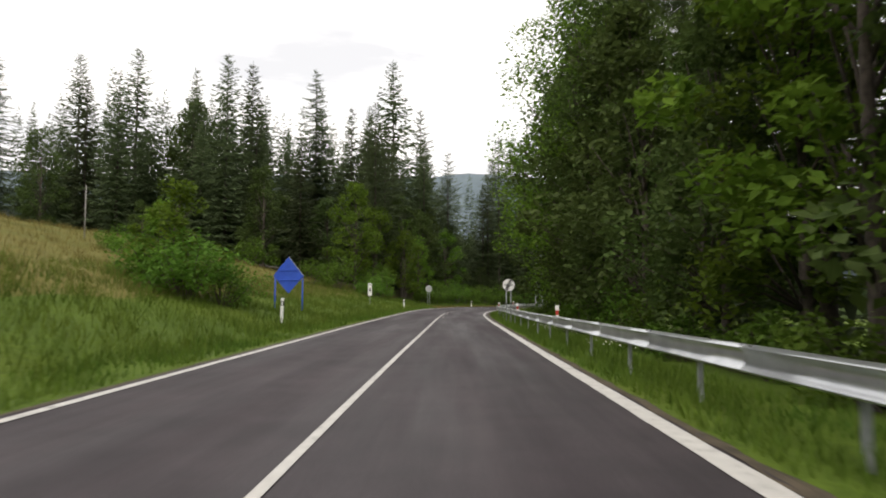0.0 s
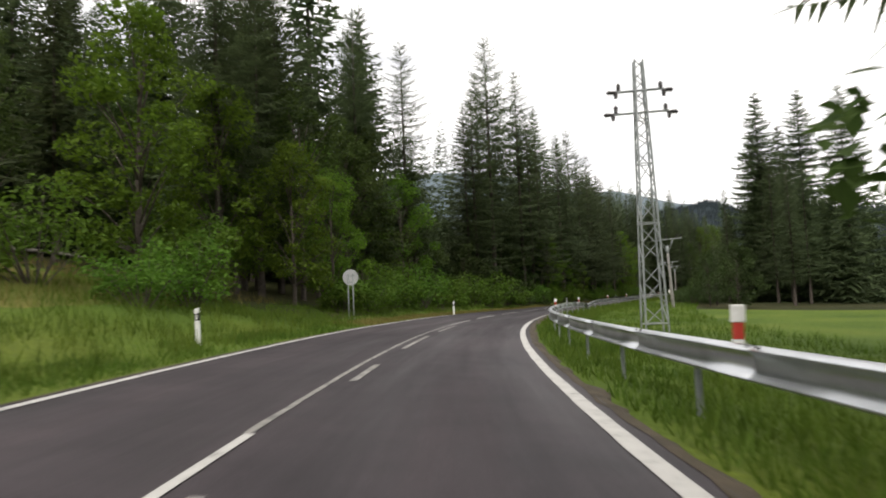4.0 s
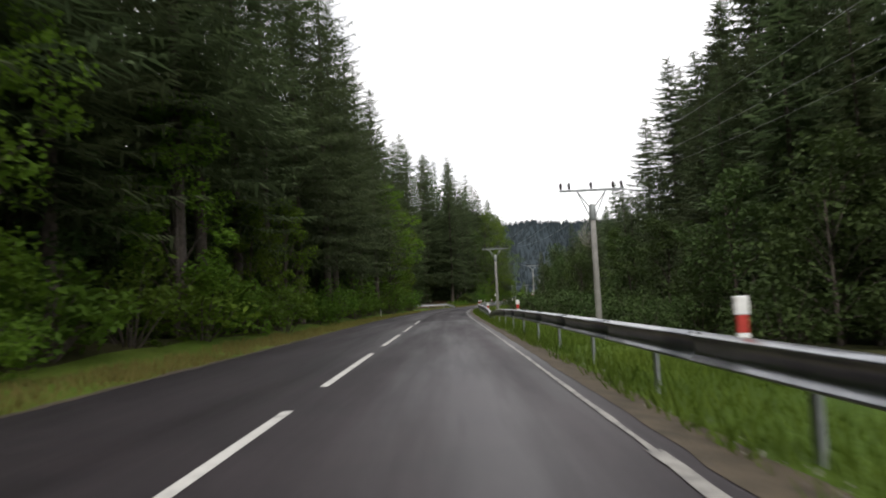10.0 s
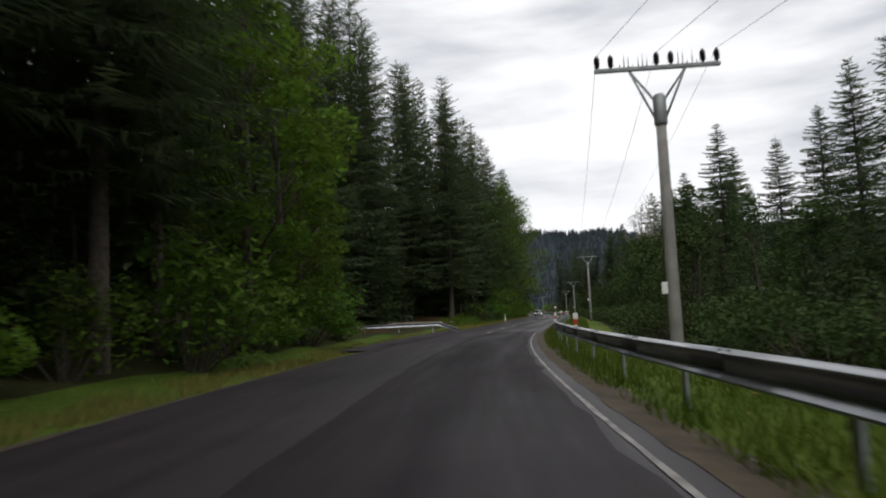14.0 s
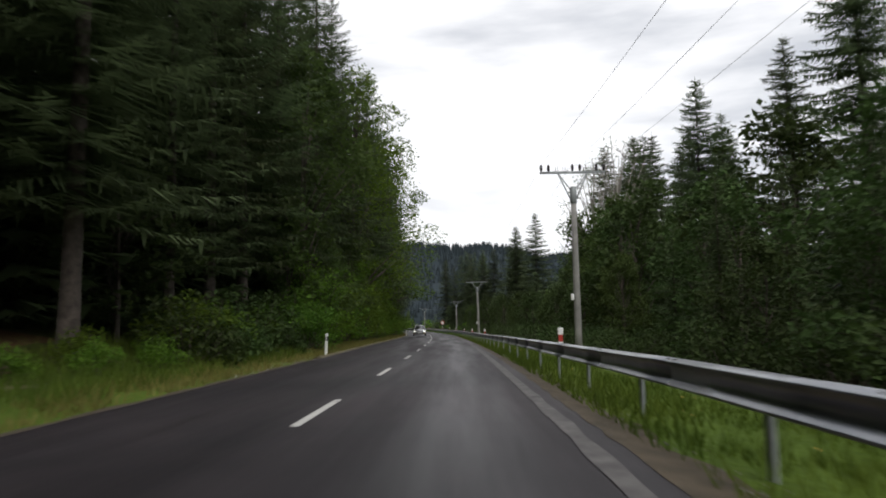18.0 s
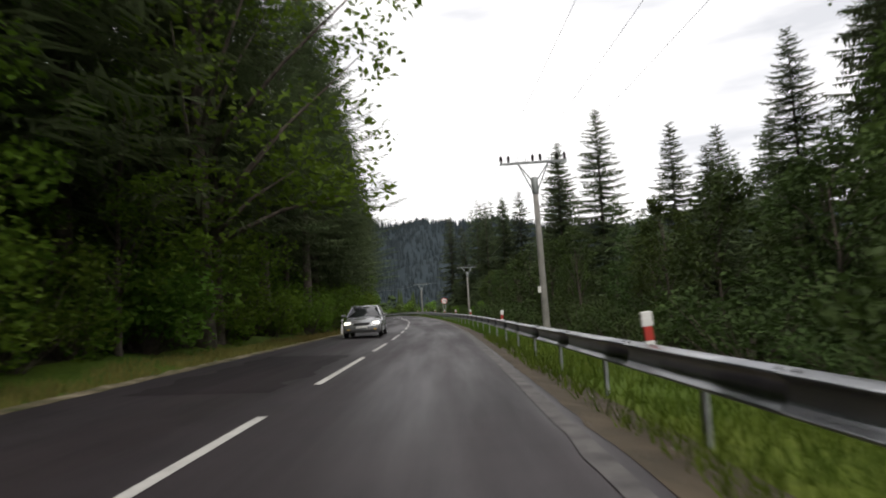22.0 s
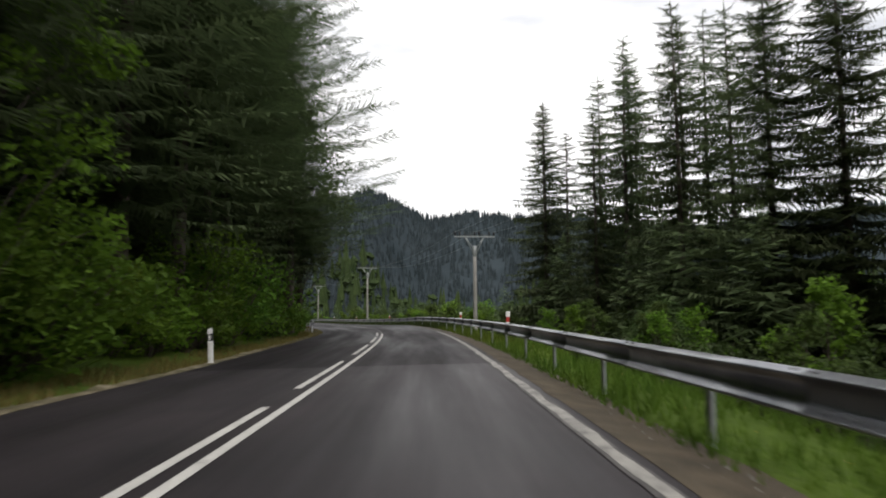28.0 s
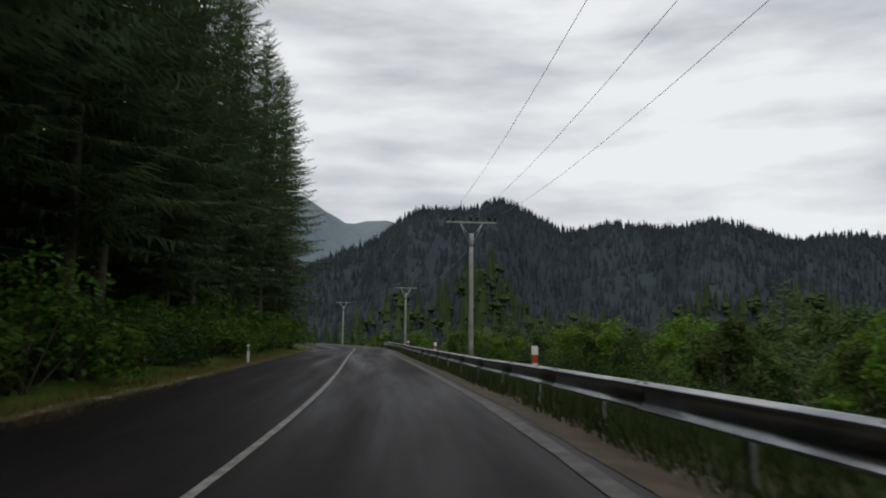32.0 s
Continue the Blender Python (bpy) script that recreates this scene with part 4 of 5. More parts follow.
for sx in (-1, 1):
    bar("pillar", (sx * 0.81, -1.02, 0.93), (sx * 0.575, -0.34, 1.41), 0.035, car, CAR_PAINT)
    bar("pillar", (sx * 0.845, 0.45, 0.93), (sx * 0.61, 0.45, 1.45), 0.035, car, CAR_PAINT)
    bar("pillar", (sx * 0.80, 1.95, 0.92), (sx * 0.585, 1.85, 1.40), 0.05, car, CAR_PAINT)
    bar("roof_rail", (sx * 0.56, 0.0, 1.50), (sx * 0.56, 1.6, 1.49), 0.018, car, STEEL_DARK)
    part("headlight", box_bm(sx * 0.64 - 0.15, sx * 0.64 + 0.15, -2.19, -2.02, 0.58, 0.72, 0.04, 2), LAMP, car, "glowing headlight")
    part("fog_lamp", box_bm(sx * 0.6 - 0.07, sx * 0.6 + 0.07, -2.235, -2.15, 0.34, 0.41, 0.02, 2), REFLECTOR, car)
    part("mirror", box_bm(sx * 0.98 - 0.10, sx * 0.98 + 0.10, -0.80, -0.68, 0.95, 1.07, 0.03, 2), CAR_PAINT, car)
    for y in (-1.35, 1.35):
        wheel = child("wheel", tube_mesh("wheel", [(sx * 0.70, y, 0.31), (sx * 0.72, y, 0.31), (sx * 0.88, y, 0.31), (sx * 0.90, y, 0.31)], [0.27, 0.31, 0.31, 0.27], TYRE, 22), car, "black tyre")
        child("rim", tube_mesh("rim", [(sx * 0.885, y, 0.31), (sx * 0.905, y, 0.31), (sx * 0.91, y, 0.31)], [0.20, 0.19, 0.05], STEEL, 14), wheel, "silver rim")
part("grille", box_bm(-0.38, 0.38, -2.235, -2.16, 0.56, 0.68, 0.02, 2), BLACK_PLASTIC, car, "black grille")
part("air_intake", box_bm(-0.62, 0.62, -2.245, -2.12, 0.24, 0.36, 0.02, 2), BLACK_PLASTIC, car, "black air intake")
part("number_plate", box_bm(-0.26, 0.26, -2.262, -2.238, 0.42, 0.52, 0.006), SIGN_WHITE, car, "plain white plate")
part("bonnet_line", box_bm(-0.7, 0.7, -2.10, -2.06, 0.715, 0.735, 0.004), BLACK_PLASTIC, car)

# ---- trees ----
def spruce_crown(rng, H, R, base, spacing, per, segs, twigs, thin=0.0, droop=0.22, full=0.8, wide=0.34, tip=1.08, rise=0.40, hang=1):
    """The needle-bearing branches of a spruce, each a spine with side twigs and hanging shoots."""
    verts, faces = [], []
    z = base
    while z < H - 0.25:
        u = (z - base) / (H - base)
        env = R * (1 - u) ** full * (0.6 + 0.4 * min(1, u * 6 + 0.3)) + 0.15
        count = max(4, int(round(per * (1 - 0.4 * u))))
        a0 = rng.uniform(0, 6.28)
        for k in range(count):
            if rng.random() < thin * (1 - 0.7 * u):
                continue
            a = a0 + 6.283 * k / count + rng.uniform(-0.3, 0.3)
            L = env * rng.uniform(0.60, 1.15)
            ox, oy = math.cos(a), math.sin(a)
            slope = rise * u - 0.26 * (1 - u) + rng.uniform(-0.1, 0.1)
            zz = z + rng.uniform(-0.25, 0.25)
            pts = []
            for i in range(segs + 1):
                f = i / segs
                b = L * 0.05 * math.sin(f * 5 + a)
                pts.append((ox * L * f - oy * b, oy * L * f + ox * b, zz + L * (slope * f - droop * f * (1 - u) + 0.30 * f * f * (1 - u))))
            for i in range(segs):
                p, q = pts[i], pts[i + 1]
                f = (i + 0.5) / segs
                w = L * wide * (tip - f) * rng.uniform(0.8, 1.25) + 0.14
                for sgn in (-1, 1):
                    for t in range(twigs):
                        f0 = (t + rng.uniform(-0.2, 0.4)) / twigs
                        f1 = f0 + (0.8 if twigs < 4 else 0.62 if twigs < 6 else 0.55) / twigs
                        b0 = [p[c] + (q[c] - p[c]) * f0 for c in range(3)]
                        b1 = [p[c] + (q[c] - p[c]) * f1 for c in range(3)]
                        ww = w * rng.uniform(0.45, 1.3)
                        n = len(verts)
                        verts += [b0, b1, (b1[0] - oy * sgn * ww + ox * ww * 0.55, b1[1] + ox * sgn * ww + oy * ww * 0.55, b1[2] - ww * (rng.uniform(0.1, 0.55) if twigs < 6 else rng.uniform(-0.25, 0.3)))]
                        faces.append((n, n + 1, n + 2))
                if 1 < twigs < 6 or twigs < 2 and (i + k) % 2 == 0:
                    for j in range(hang):
                        f0 = (j + rng.uniform(0, 0.5)) / hang
                        f1 = f0 + (0.8 if twigs < 2 else 0.22 if hang < 2 else 0.34)
                        drop = (0.12 + 0.26 * (1 - u)) * rng.uniform(0.4, 1.5) * (1 if hang < 2 else 1.35)
                        j = rng.uniform(-0.12, 0.12)
                        b0 = [p[c] + (q[c] - p[c]) * f0 for c in range(3)]
                        b1 = [p[c] + (q[c] - p[c]) * f1 for c in range(3)]
                        n = len(verts)
                        verts += [b0, b1, ((b0[0] + b1[0]) / 2 - oy * j, (b0[1] + b1[1]) / 2 + ox * j, (b0[2] + b1[2]) / 2 - drop)]
                        faces.append((n, n + 1, n + 2))
            e = pts[-1]
            n = len(verts)
            verts += [(e[0] - oy * 0.07, e[1] + ox * 0.07, e[2]), (e[0] + oy * 0.07, e[1] - ox * 0.07, e[2]), (e[0] + ox * 0.25, e[1] + oy * 0.25, e[2] + 0.03)]
            faces.append((n, n + 1, n + 2))
        z += spacing * (1.1 - 0.5 * u) * rng.uniform(0.8, 1.2)
    n = len(verts)
    verts += [(0.05, 0, H - 0.7), (-0.05, 0.03, H - 0.7), (0, 0, H + 0.35)]
    faces.append((n, n + 1, n + 2))
    return verts, faces


def leaf_quads(rng, centres, per, size, flat=0.75):
    verts, faces = [], []
    for c, rad_ in centres:
        for k in range(per):
            d = Vector((rng.gauss(0, 1), rng.gauss(0, 1), rng.gauss(0, 1))).normalized() * (rad_ * rng.uniform(0.3, 1.0) ** 0.6)
            p = c + Vector((d.x, d.y, d.z * flat))
            n = Vector((rng.gauss(0, 0.6), rng.gauss(0, 0.6), 1)).normalized()
            w = rng.uniform(0, 6.28)
            a = n.orthogonal().normalized()
            b = n.cross(a)
            a, b = a * math.cos(w) + b * math.sin(w), b * math.cos(w) - a * math.sin(w)
            s = size * rng.uniform(0.6, 1.4)
            i = len(verts)
            verts += [p - a * s, p + b * s * 0.6, p + a * s * 1.1 - n * s * 0.35, p - b * s * 0.6]
            faces.append((i, i + 1, i + 2, i + 3))
    return verts, faces


HEIGHT = {}


def make_spruce(seed, H, R, base, spacing, per, segs, twigs, label, thin=0.0, droop=0.22, full=0.8, wide=0.34, tip=1.08, rise=0.40, hang=1):
    rng = random.Random(seed)
    ob = thing("spruce_tree", Matrix(), label, "tree", "spruce trees of the forest")
    bend = rng.uniform(-0.15, 0.15)
    pts = [(bend * math.sin(f * 3), 0, -0.8 + f * (H + 0.6)) for f in (0, 0.03, 0.1, 0.4, 0.7, 1.0)]
    r0 = 0.010 * H
    child("trunk", tube_mesh("trunk", pts, [r0 * 1.5, r0 * 1.15, r0, r0 * 0.7, r0 * 0.4, 0.02], BARK, 6), ob)
    v, f = spruce_crown(rng, H, R, base, spacing, per, segs, twigs, thin, droop, full, wide, tip, rise, hang)
    child("crown", mesh_from("crown", v, f, NEEDLES), ob)
    HEIGHT[ob] = H
    return ob


def make_broadleaf(seed, H, R, leaves, size, mat, label, base=0.15, clumps=46, bark=None, fork=False, bare=False):
    rng = random.Random(seed)
    ob = thing("broadleaf_tree" if not bare else "bare_tree", Matrix(), label, "tree", "broadleaf trees of the forest")
    lean = rng.uniform(-0.4, 0.4)
    r0 = 0.013 * H
    v, f = [], []

    def add(points, radii, sides):
        vv, ff = tube_data(points, radii, sides)
        n = len(v)
        v.extend(vv)
        f.extend([tuple(i + n for i in q) for q in ff])
    for sgn in (-1, 1) if fork else (0,):
        add([Vector((lean * t * t + sgn * 1.6 * t, lean * 0.5 * t, -0.6 + t * H * 0.85)) for t in (0, 0.08, 0.3, 0.6, 1.0)], [r0 * 1.4, r0, r0 * 0.85, r0 * 0.55, r0 * 0.15], 8)
    centres = []
    for k in range(clumps):
        u = base + (1 - base) * (k + rng.random()) / clumps
        a = rng.uniform(0, 6.28)
        prof = math.sin(math.pi * min(1, 0.14 + 0.84 * ((u - base) / (1 - base)) ** 0.8)) ** 0.6
        rr = R * prof * rng.uniform(0.35, 1.0)
        c = Vector((math.cos(a) * rr, math.sin(a) * rr, u * H * 0.97))
        centres.append((c, R * 0.27 * rng.uniform(0.7, 1.3)))
        if k % 2 == 0 or bare:
            s = Vector((lean * u * u, 0, max(0.15, u - 0.2) * H * 0.85))
            add([s, s.lerp(c, 0.5) + Vector((0, 0, 0.3)), c + Vector((0, 0, 0.6 if bare else 0))], [r0 * 0.35, r0 * 0.2, 0.015], 5)
            if bare:
                for j in range(4):
                    d = Vector((rng.uniform(-1, 1), rng.uniform(-1, 1), rng.uniform(0.2, 1.2)))
                    m = s.lerp(c, rng.uniform(0.5, 1.0))
                    add([m, m + d * 0.7, m + d * 1.3 + Vector((rng.uniform(-0.3, 0.3), 0, 0.1))], [0.03, 0.02, 0.008], 4)
    child("trunk", mesh_from("trunk", v, f, bark or BARK, True), ob)
    v2, f2 = leaf_quads(rng, centres, max(1, leaves // clumps), size)
    child("crown", mesh_from("crown", v2, f2, mat), ob)
    HEIGHT[ob] = H
    return ob


def make_bush(seed, H, R, leaves, size, label, mat=None, n_clump=16):
    rng = random.Random(seed)
    ob = thing("bush", Matrix(), label, "bush", "bushes along the forest edge")
    centres, v, f = [], [], []
    for k in range(n_clump):
        a, rr = rng.uniform(0, 6.28), R * math.sqrt(rng.random()) * 0.85
        c = Vector((math.cos(a) * rr, math.sin(a) * rr, H * rng.uniform(0.18, 0.88) * (1 - 0.3 * rr / R)))
        centres.append((c, R * 0.36 * rng.uniform(0.7, 1.3)))
        vv, ff = tube_data([(0.1 * math.cos(a), 0.1 * math.sin(a), -0.2), c * 0.6, c + Vector((0, 0, 0.25))], [0.03, 0.02, 0.006], 4)
        n = len(v)
        v += vv
        f += [tuple(i + n for i in q) for q in ff]
    child("stem", mesh_from("stem", v, f, BARK), ob)
    v, f = leaf_quads(rng, centres, leaves // n_clump, size)
    child("foliage", mesh_from("foliage", v, f, mat or SHRUB), ob)
    HEIGHT[ob] = H
    return ob


SPRUCE_LABEL = "tall dark green spruce with drooping branches in the forest"
walls = [make_spruce(31 + i, 27, 4.9 - 0.2 * (i % 2), 4.2 + 0.9 * (i % 3), 0.84, 9, 5, 4, SPRUCE_LABEL, 0.04, 0.22, 0.66, 0.38) for i in range(4)]
mids = [make_spruce(11 + i, 25, 4.0 + 0.3 * (i % 3), 2.0 + 1.0 * (i % 3), 0.72, 8, 4, 1, SPRUCE_LABEL, 0.04, 0.2, 0.7, 0.4) for i in range(4)]
solos = [make_spruce(61 + i, 25, 5.3 + 0.4 * (i % 2), 1.5, 0.66, 11, 6, 3, "tall dark spruce with layered branches standing free", 0.04 + 0.03 * i, 0.16, 0.72, 0.42, 1.12, 0.14, 3) for i in range(3)]
thins = [make_spruce(51 + i, 24, 4.0, 2.0 + 1.5 * i, 0.66, 8, 5, 3, "slender spruce with thin hanging branches", 0.20, 0.26, 0.66, 0.38, 1.10, 0.08, 2) for i in range(2)]
longs = [make_spruce(81, 24, 7.6, 6.0, 0.5, 10, 8, 8, "old spruce with long branches hanging over the road", 0.10, 0.10, 0.55, 0.13, 1.5)]
beeches = [make_broadleaf(71 + i, 15 + 2 * i, 4.0 + 0.5 * i, 6400, 0.145, LEAVES, "green broadleaf tree with a loose leafy crown at the forest edge") for i in range(2)]
dulls = [make_broadleaf(75 + i, 14 + 2 * i, 3.9 + 0.4 * i, 5600, 0.155, LEAVES_DULL, "dull green broadleaf tree with a dense crown") for i in range(2)]
young = [make_broadleaf(78 + i, 7.0, 2.5, 2000, 0.145, (LEAVES, LEAVES_DULL)[i], "young green broadleaf tree beside the road", 0.08, 26) for i in range(2)]
fork = make_broadleaf(79, 26, 6.0, 4200, 0.27, LEAVES_DULL, "tall broadleaf tree with a pale forked trunk", 0.42, 46, PALE_BARK, True)
bare = make_broadleaf(80, 21, 4.2, 700, 0.12, LEAVES_DULL, "half-bare broadleaf tree with thin twigs", 0.45, 34, PALE_BARK, False, True)
# second overhanging tree; its duller leaf colour stands in for deep shade
overhang_dark = make_broadleaf(84, 25, 6.2, 14000, 0.14, LEAVES_DULL, "large dark broadleaf tree with branches over the road", 0.28, 80)
overhang = make_broadleaf(82, 25, 6.2, 14000, 0.14, LEAVES, "large beech with leafy branches over the road", 0.12, 80)
bushes = [make_bush(91 + i, 2.0 + 0.6 * i, 1.6 + 0.3 * i, 1500, 0.095, "dense green leafy bush at the forest edge") for i in range(3)]
# bushes and trees in the darkened leaf colour, for places lying in shade
shaded_bushes = [make_bush(101 + i, 2.4 + 0.8 * i, 1.9 + 0.4 * i, 1700, 0.088, "leafy bush beside the road, its green darkened for shade", SHADED_LEAVES, 18) for i in range(2)]
shaded_trees = [make_broadleaf(103 + i, 9.0 + 3 * i, 3.6, 3600, 0.14, SHADED_LEAVES, "broadleaf tree with a dense rounded crown, its green darkened for shade", 0.10, 40) for i in range(2)]
hazels = [make_bush(106 + i, 4.2 + 0.9 * i, 2.3 + 0.2 * i, 2700, 0.093, "tall green hazel bush in front of the spruces", (SHRUB, LEAVES, LEAVES)[i], 30) for i in range(3)]
bushes_light = [make_bush(97, 2.0, 1.6, 1500, 0.085, "light green leafy bush beside the verge", LEAVES)]


def plant(ob, s, off, scale=1.0, turn=0.0, sink=0.1, top=None):
    """A tree beside the road; top: how high above the road it reaches."""
    g = float(ground_z(s, off)) - sink
    if top is not None:
        scale = (top - g) / HEIGHT[ob]
    p = along(s, off, g)
    made = put(ob, pose(p.x, p.y, p.z, 0, 0, turn))
    made.scale = (scale, scale, scale)
    return made


rng = random.Random(5)


def turn():
    return rng.uniform(0, 360)


def row(kinds, s0, s1, gap, o0, o1, t0, t1, skip=()):
    """A row of trees: one each gap metres, between two offsets, with tops between two heights."""
    s = s0
    while s < s1:
        q = s + rng.uniform(-0.3, 0.3) * gap
        if not any(a < q < b for a, b in skip):
            plant(rng.choice(kinds), q, rng.uniform(o0, o1), turn=turn(), top=rng.uniform(t0, t1))
        s += gap


BACK = []


def back_row(s0, s1, gap, o0, o1, t0, t1, skip=()):
    """Places for the joined spruces behind the rows that stand free."""
    s = s0
    while s < s1:
        q, o = s + rng.uniform(-0.3, 0.3) * gap, rng.uniform(o0, o1)
        if not any(a < q < b for a, b in skip):
            BACK.append((q, o, rng.uniform(t0, t1) - float(ground_z(q, o))))
        s += gap


YARD = ((234, 293),)
for k in range(32):
    q, o = rng.uniform(106, 117), -18 - 2.7 * k
    BACK.append((q, o, 24.5 + 0.1 * abs(o) + rng.uniform(-2, 1.5) - float(ground_z(q, o))))
# left: the wood behind the meadow
for s, off, top in ((123.7, -25.2, 45.5), (140, -27, 41), (111, -33.4, 40.3), (113, -47.7, 44), (104, -45.3, 42), (116, -63, 45.6), (111.5, -72, 49), (111.3, -86, 49.5), (110, -26, 33), (101, -49, 35), (98, -60, 38), (104, -74, 40), (100, -88, 44), (99, -36, 31), (112, -45, 36), (94, -95, 44), (120, -28, 35), (118, -16.5, 29)):
    plant(rng.choice(mids + thins), s, off, turn=turn(), top=top)
row(mids, 90, 128, 6, -16, -24, 22, 30)
back_row(92, 126, 2.5, -30, -44, 22, 31)
back_row(92, 124, 2.0, -44, -110, 26, 37)
for s, off, h in ((92, -30, 0.9), (90, -64, 1.0), (95, -22, 0.75), (88, -76, 0.9)):
    plant(rng.choice(dulls), s, off, h, turn())
plant(fork, 104, -51, turn=20, top=34)
# left: the edge beside the road
row(dulls + beeches, 84, 124, 4.5, -11.5, -14, 11, 16)
row(walls, 90, 121, 6, -13, -17, 24, 31)
for s, off, top in ((131.5, -10.4, 23), (138.4, -9.5, 33), (146.7, -8.0, 31), (132, -9.5, 25), (142, -12, 30), (172.6, -34, 32)):
    plant(walls[int(s) % 4], s, off, turn=turn(), top=top)
row(walls, 153, 290, 4.9, -6.9, -8.5, 22, 31, YARD)
row(walls, 293, 346, 4.9, -8.2, -9.4, 23, 31)
row(walls, 348, 474, 4.9, -6.4, -7.9, 22, 31)
row(walls, 249, 294, 4.0, -12.8, -15, 27, 34)
back_row(248, 296, 2.2, -17, -23, 28, 37)
row(dulls, 250, 292, 5.0, -14, -17, 10, 16)
row(walls, 512, 580, 4.5, -7.2, -8.6, 22, 30)
back_row(153, 610, 3.6, -11.5, -16.5, 24, 34, YARD)
back_row(300, 610, 5.0, -10, -12, 14, 20)
for s, off, top in ((323, -14, 37.5), (331, -10.5, 34), (322, -20, 39), (313, -12, 34)):
    plant(thins[int(s) % 2], s, off, turn=turn(), top=top)
plant(longs[0], 489, -5.9, turn=40, top=25)
plant(overhang_dark, 499, -6.6, turn=250, top=20)
plant(overhang_dark, 505, -5.4, turn=130, top=19)
row(walls, 477, 512, 4.2, -7.4, -8.6, 22, 28)
plant(longs[0], 473, -7.2, turn=190, top=26)
plant(longs[0], 494, -8.6, turn=140, top=25)
plant(longs[0], 398, -7.0, turn=110, top=24)
plant(overhang, 364.5, -6.2, turn=0, top=27)
plant(overhang, 335, -6.8, turn=90, top=24)
plant(dulls[1], 312, -6.6, turn=200, top=17)
plant(beeches[0], 510, -8.2, turn=10, top=15)
for s, off, top in ((236, -7.6, 17), (241, -8, 15), (246, -9, 12), (157, -7.2, 10), (168, -7.0, 8.5), (352, -7.0, 13), (343, -7.3, 9), (311, -7.2, 7), (315, -6.6, 7.5), (319, -7, 8.5), (323, -6.4, 6), (337, -6.3, 6.5), (443, -6.6, 8), (448, -6.2, 9), (452.5, -6.4, 11), (440, -6.4, 6), (326, -6.0, 8), (330, -6.2, 7), (346, -6.2, 8), (358, -6.3, 8), (91, -9.5, 10), (95, -8.8, 9), (176, -6.8, 6), (182, -6.6, 7)):
    plant(rng.choice(dulls if 300 < s < 328 else beeches), s, off, turn=turn(), top=top)
s = 92.5
while s < 575:
    if not 246 < s < 292:
        kind = rng.choice(bushes + bushes_light[:1] if s > 124 else bushes)
        plant(kind, s, rng.uniform(-7.3, -6.1) if s > 124 else rng.uniform(-9.0, -6.8), rng.uniform(0.75, 1.35), turn())
    s += rng.uniform(2.6, 5.2) if s > 124 else rng.uniform(1.5, 2.6)
# brighter hazels from 307 to 470 m, shade-coloured bushes before and after
for a, b, gap in ((132, 148, 4.0), (294, 372, 2.9), (376, 470, 2.8), (474, 520, 3.4), (520, 575, 5.0)):
    s = float(a)
    while s < b:
        plant(rng.choice(hazels if 307 < s < 470 else shaded_bushes), s, left_edge(s) - rng.uniform(2.1, 3.4), rng.uniform(0.55, 1.1), turn())
        s += gap * rng.uniform(0.6, 1.4)
for s, off, k in ((29, -9.8, 1.2), (31, -10.8, 1.1), (30, -8.6, 0.8), (32, -12.2, 1.2), (77, -13.4, 1.2), (77.5, -9.8, 0.95), (81, -9.8, 1.0), (73, -15, 0.9), (83, -10.5, 1.2), (86, -12.5, 1.4), (48, -22, 0.8), (67, -24, 0.9), (85, -27, 1.3)):
    plant(rng.choice(bushes), s, off, k, turn())
for s, off, top in ((70, -32, 11), (62, -44, 11)):
    plant(rng.choice(young), s, off, turn=turn(), top=top)

plant(young[0], 30.5, -11, turn=40, top=6.2)
plant(young[0], 32.5, -12.2, turn=170, top=5.6)
# low bright herbs at the far end of the log yard
for s, off, k in ((287, -7.6, 0.5), (289, -6.6, 0.45), (290.5, -7.8, 0.55), (292, -6.4, 0.5), (293.5, -7.2, 0.5), (295, -6.2, 0.45), (297, -6.5, 0.4), (299.5, -6.0, 0.4), (285.5, -8.6, 0.5)):
    plant(bushes_light[0], s, off, k, turn())

# right: the wood at the start
for s in range(-14, 58, 4):
    plant(rng.choice(dulls + dulls + beeches[:1]), s + rng.uniform(-1, 1), rng.uniform(9.0, 10.6), turn=turn(), top=rng.uniform(10, 17))
row(walls, -12, 57, 5.0, 12, 15, 22, 29)
back_row(-12, 62, 4.5, 18, 22, 22, 28)
plant(walls[0], 57.5, 10.6, turn=200, top=24)
plant(solos[0], 61, 13.5, turn=20, top=26)
plant(overhang, 51, 9.8, turn=60, top=22)
plant(dulls[1], 56, 9.2, turn=100, top=18)
plant(overhang_dark, 40, 11.2, turn=160, top=22)
plant(overhang, 46.5, 9.6, turn=300, top=23)
plant(dulls[1], 60, 10.2, turn=40, top=20)
plant(walls[1], 64, 11.6, turn=80, top=25)
for s in range(-10, 56, 5):
    plant(rng.choice(bushes), s + rng.uniform(-1, 1), rng.uniform(7.4, 8.6), rng.uniform(0.7, 1.1), turn())
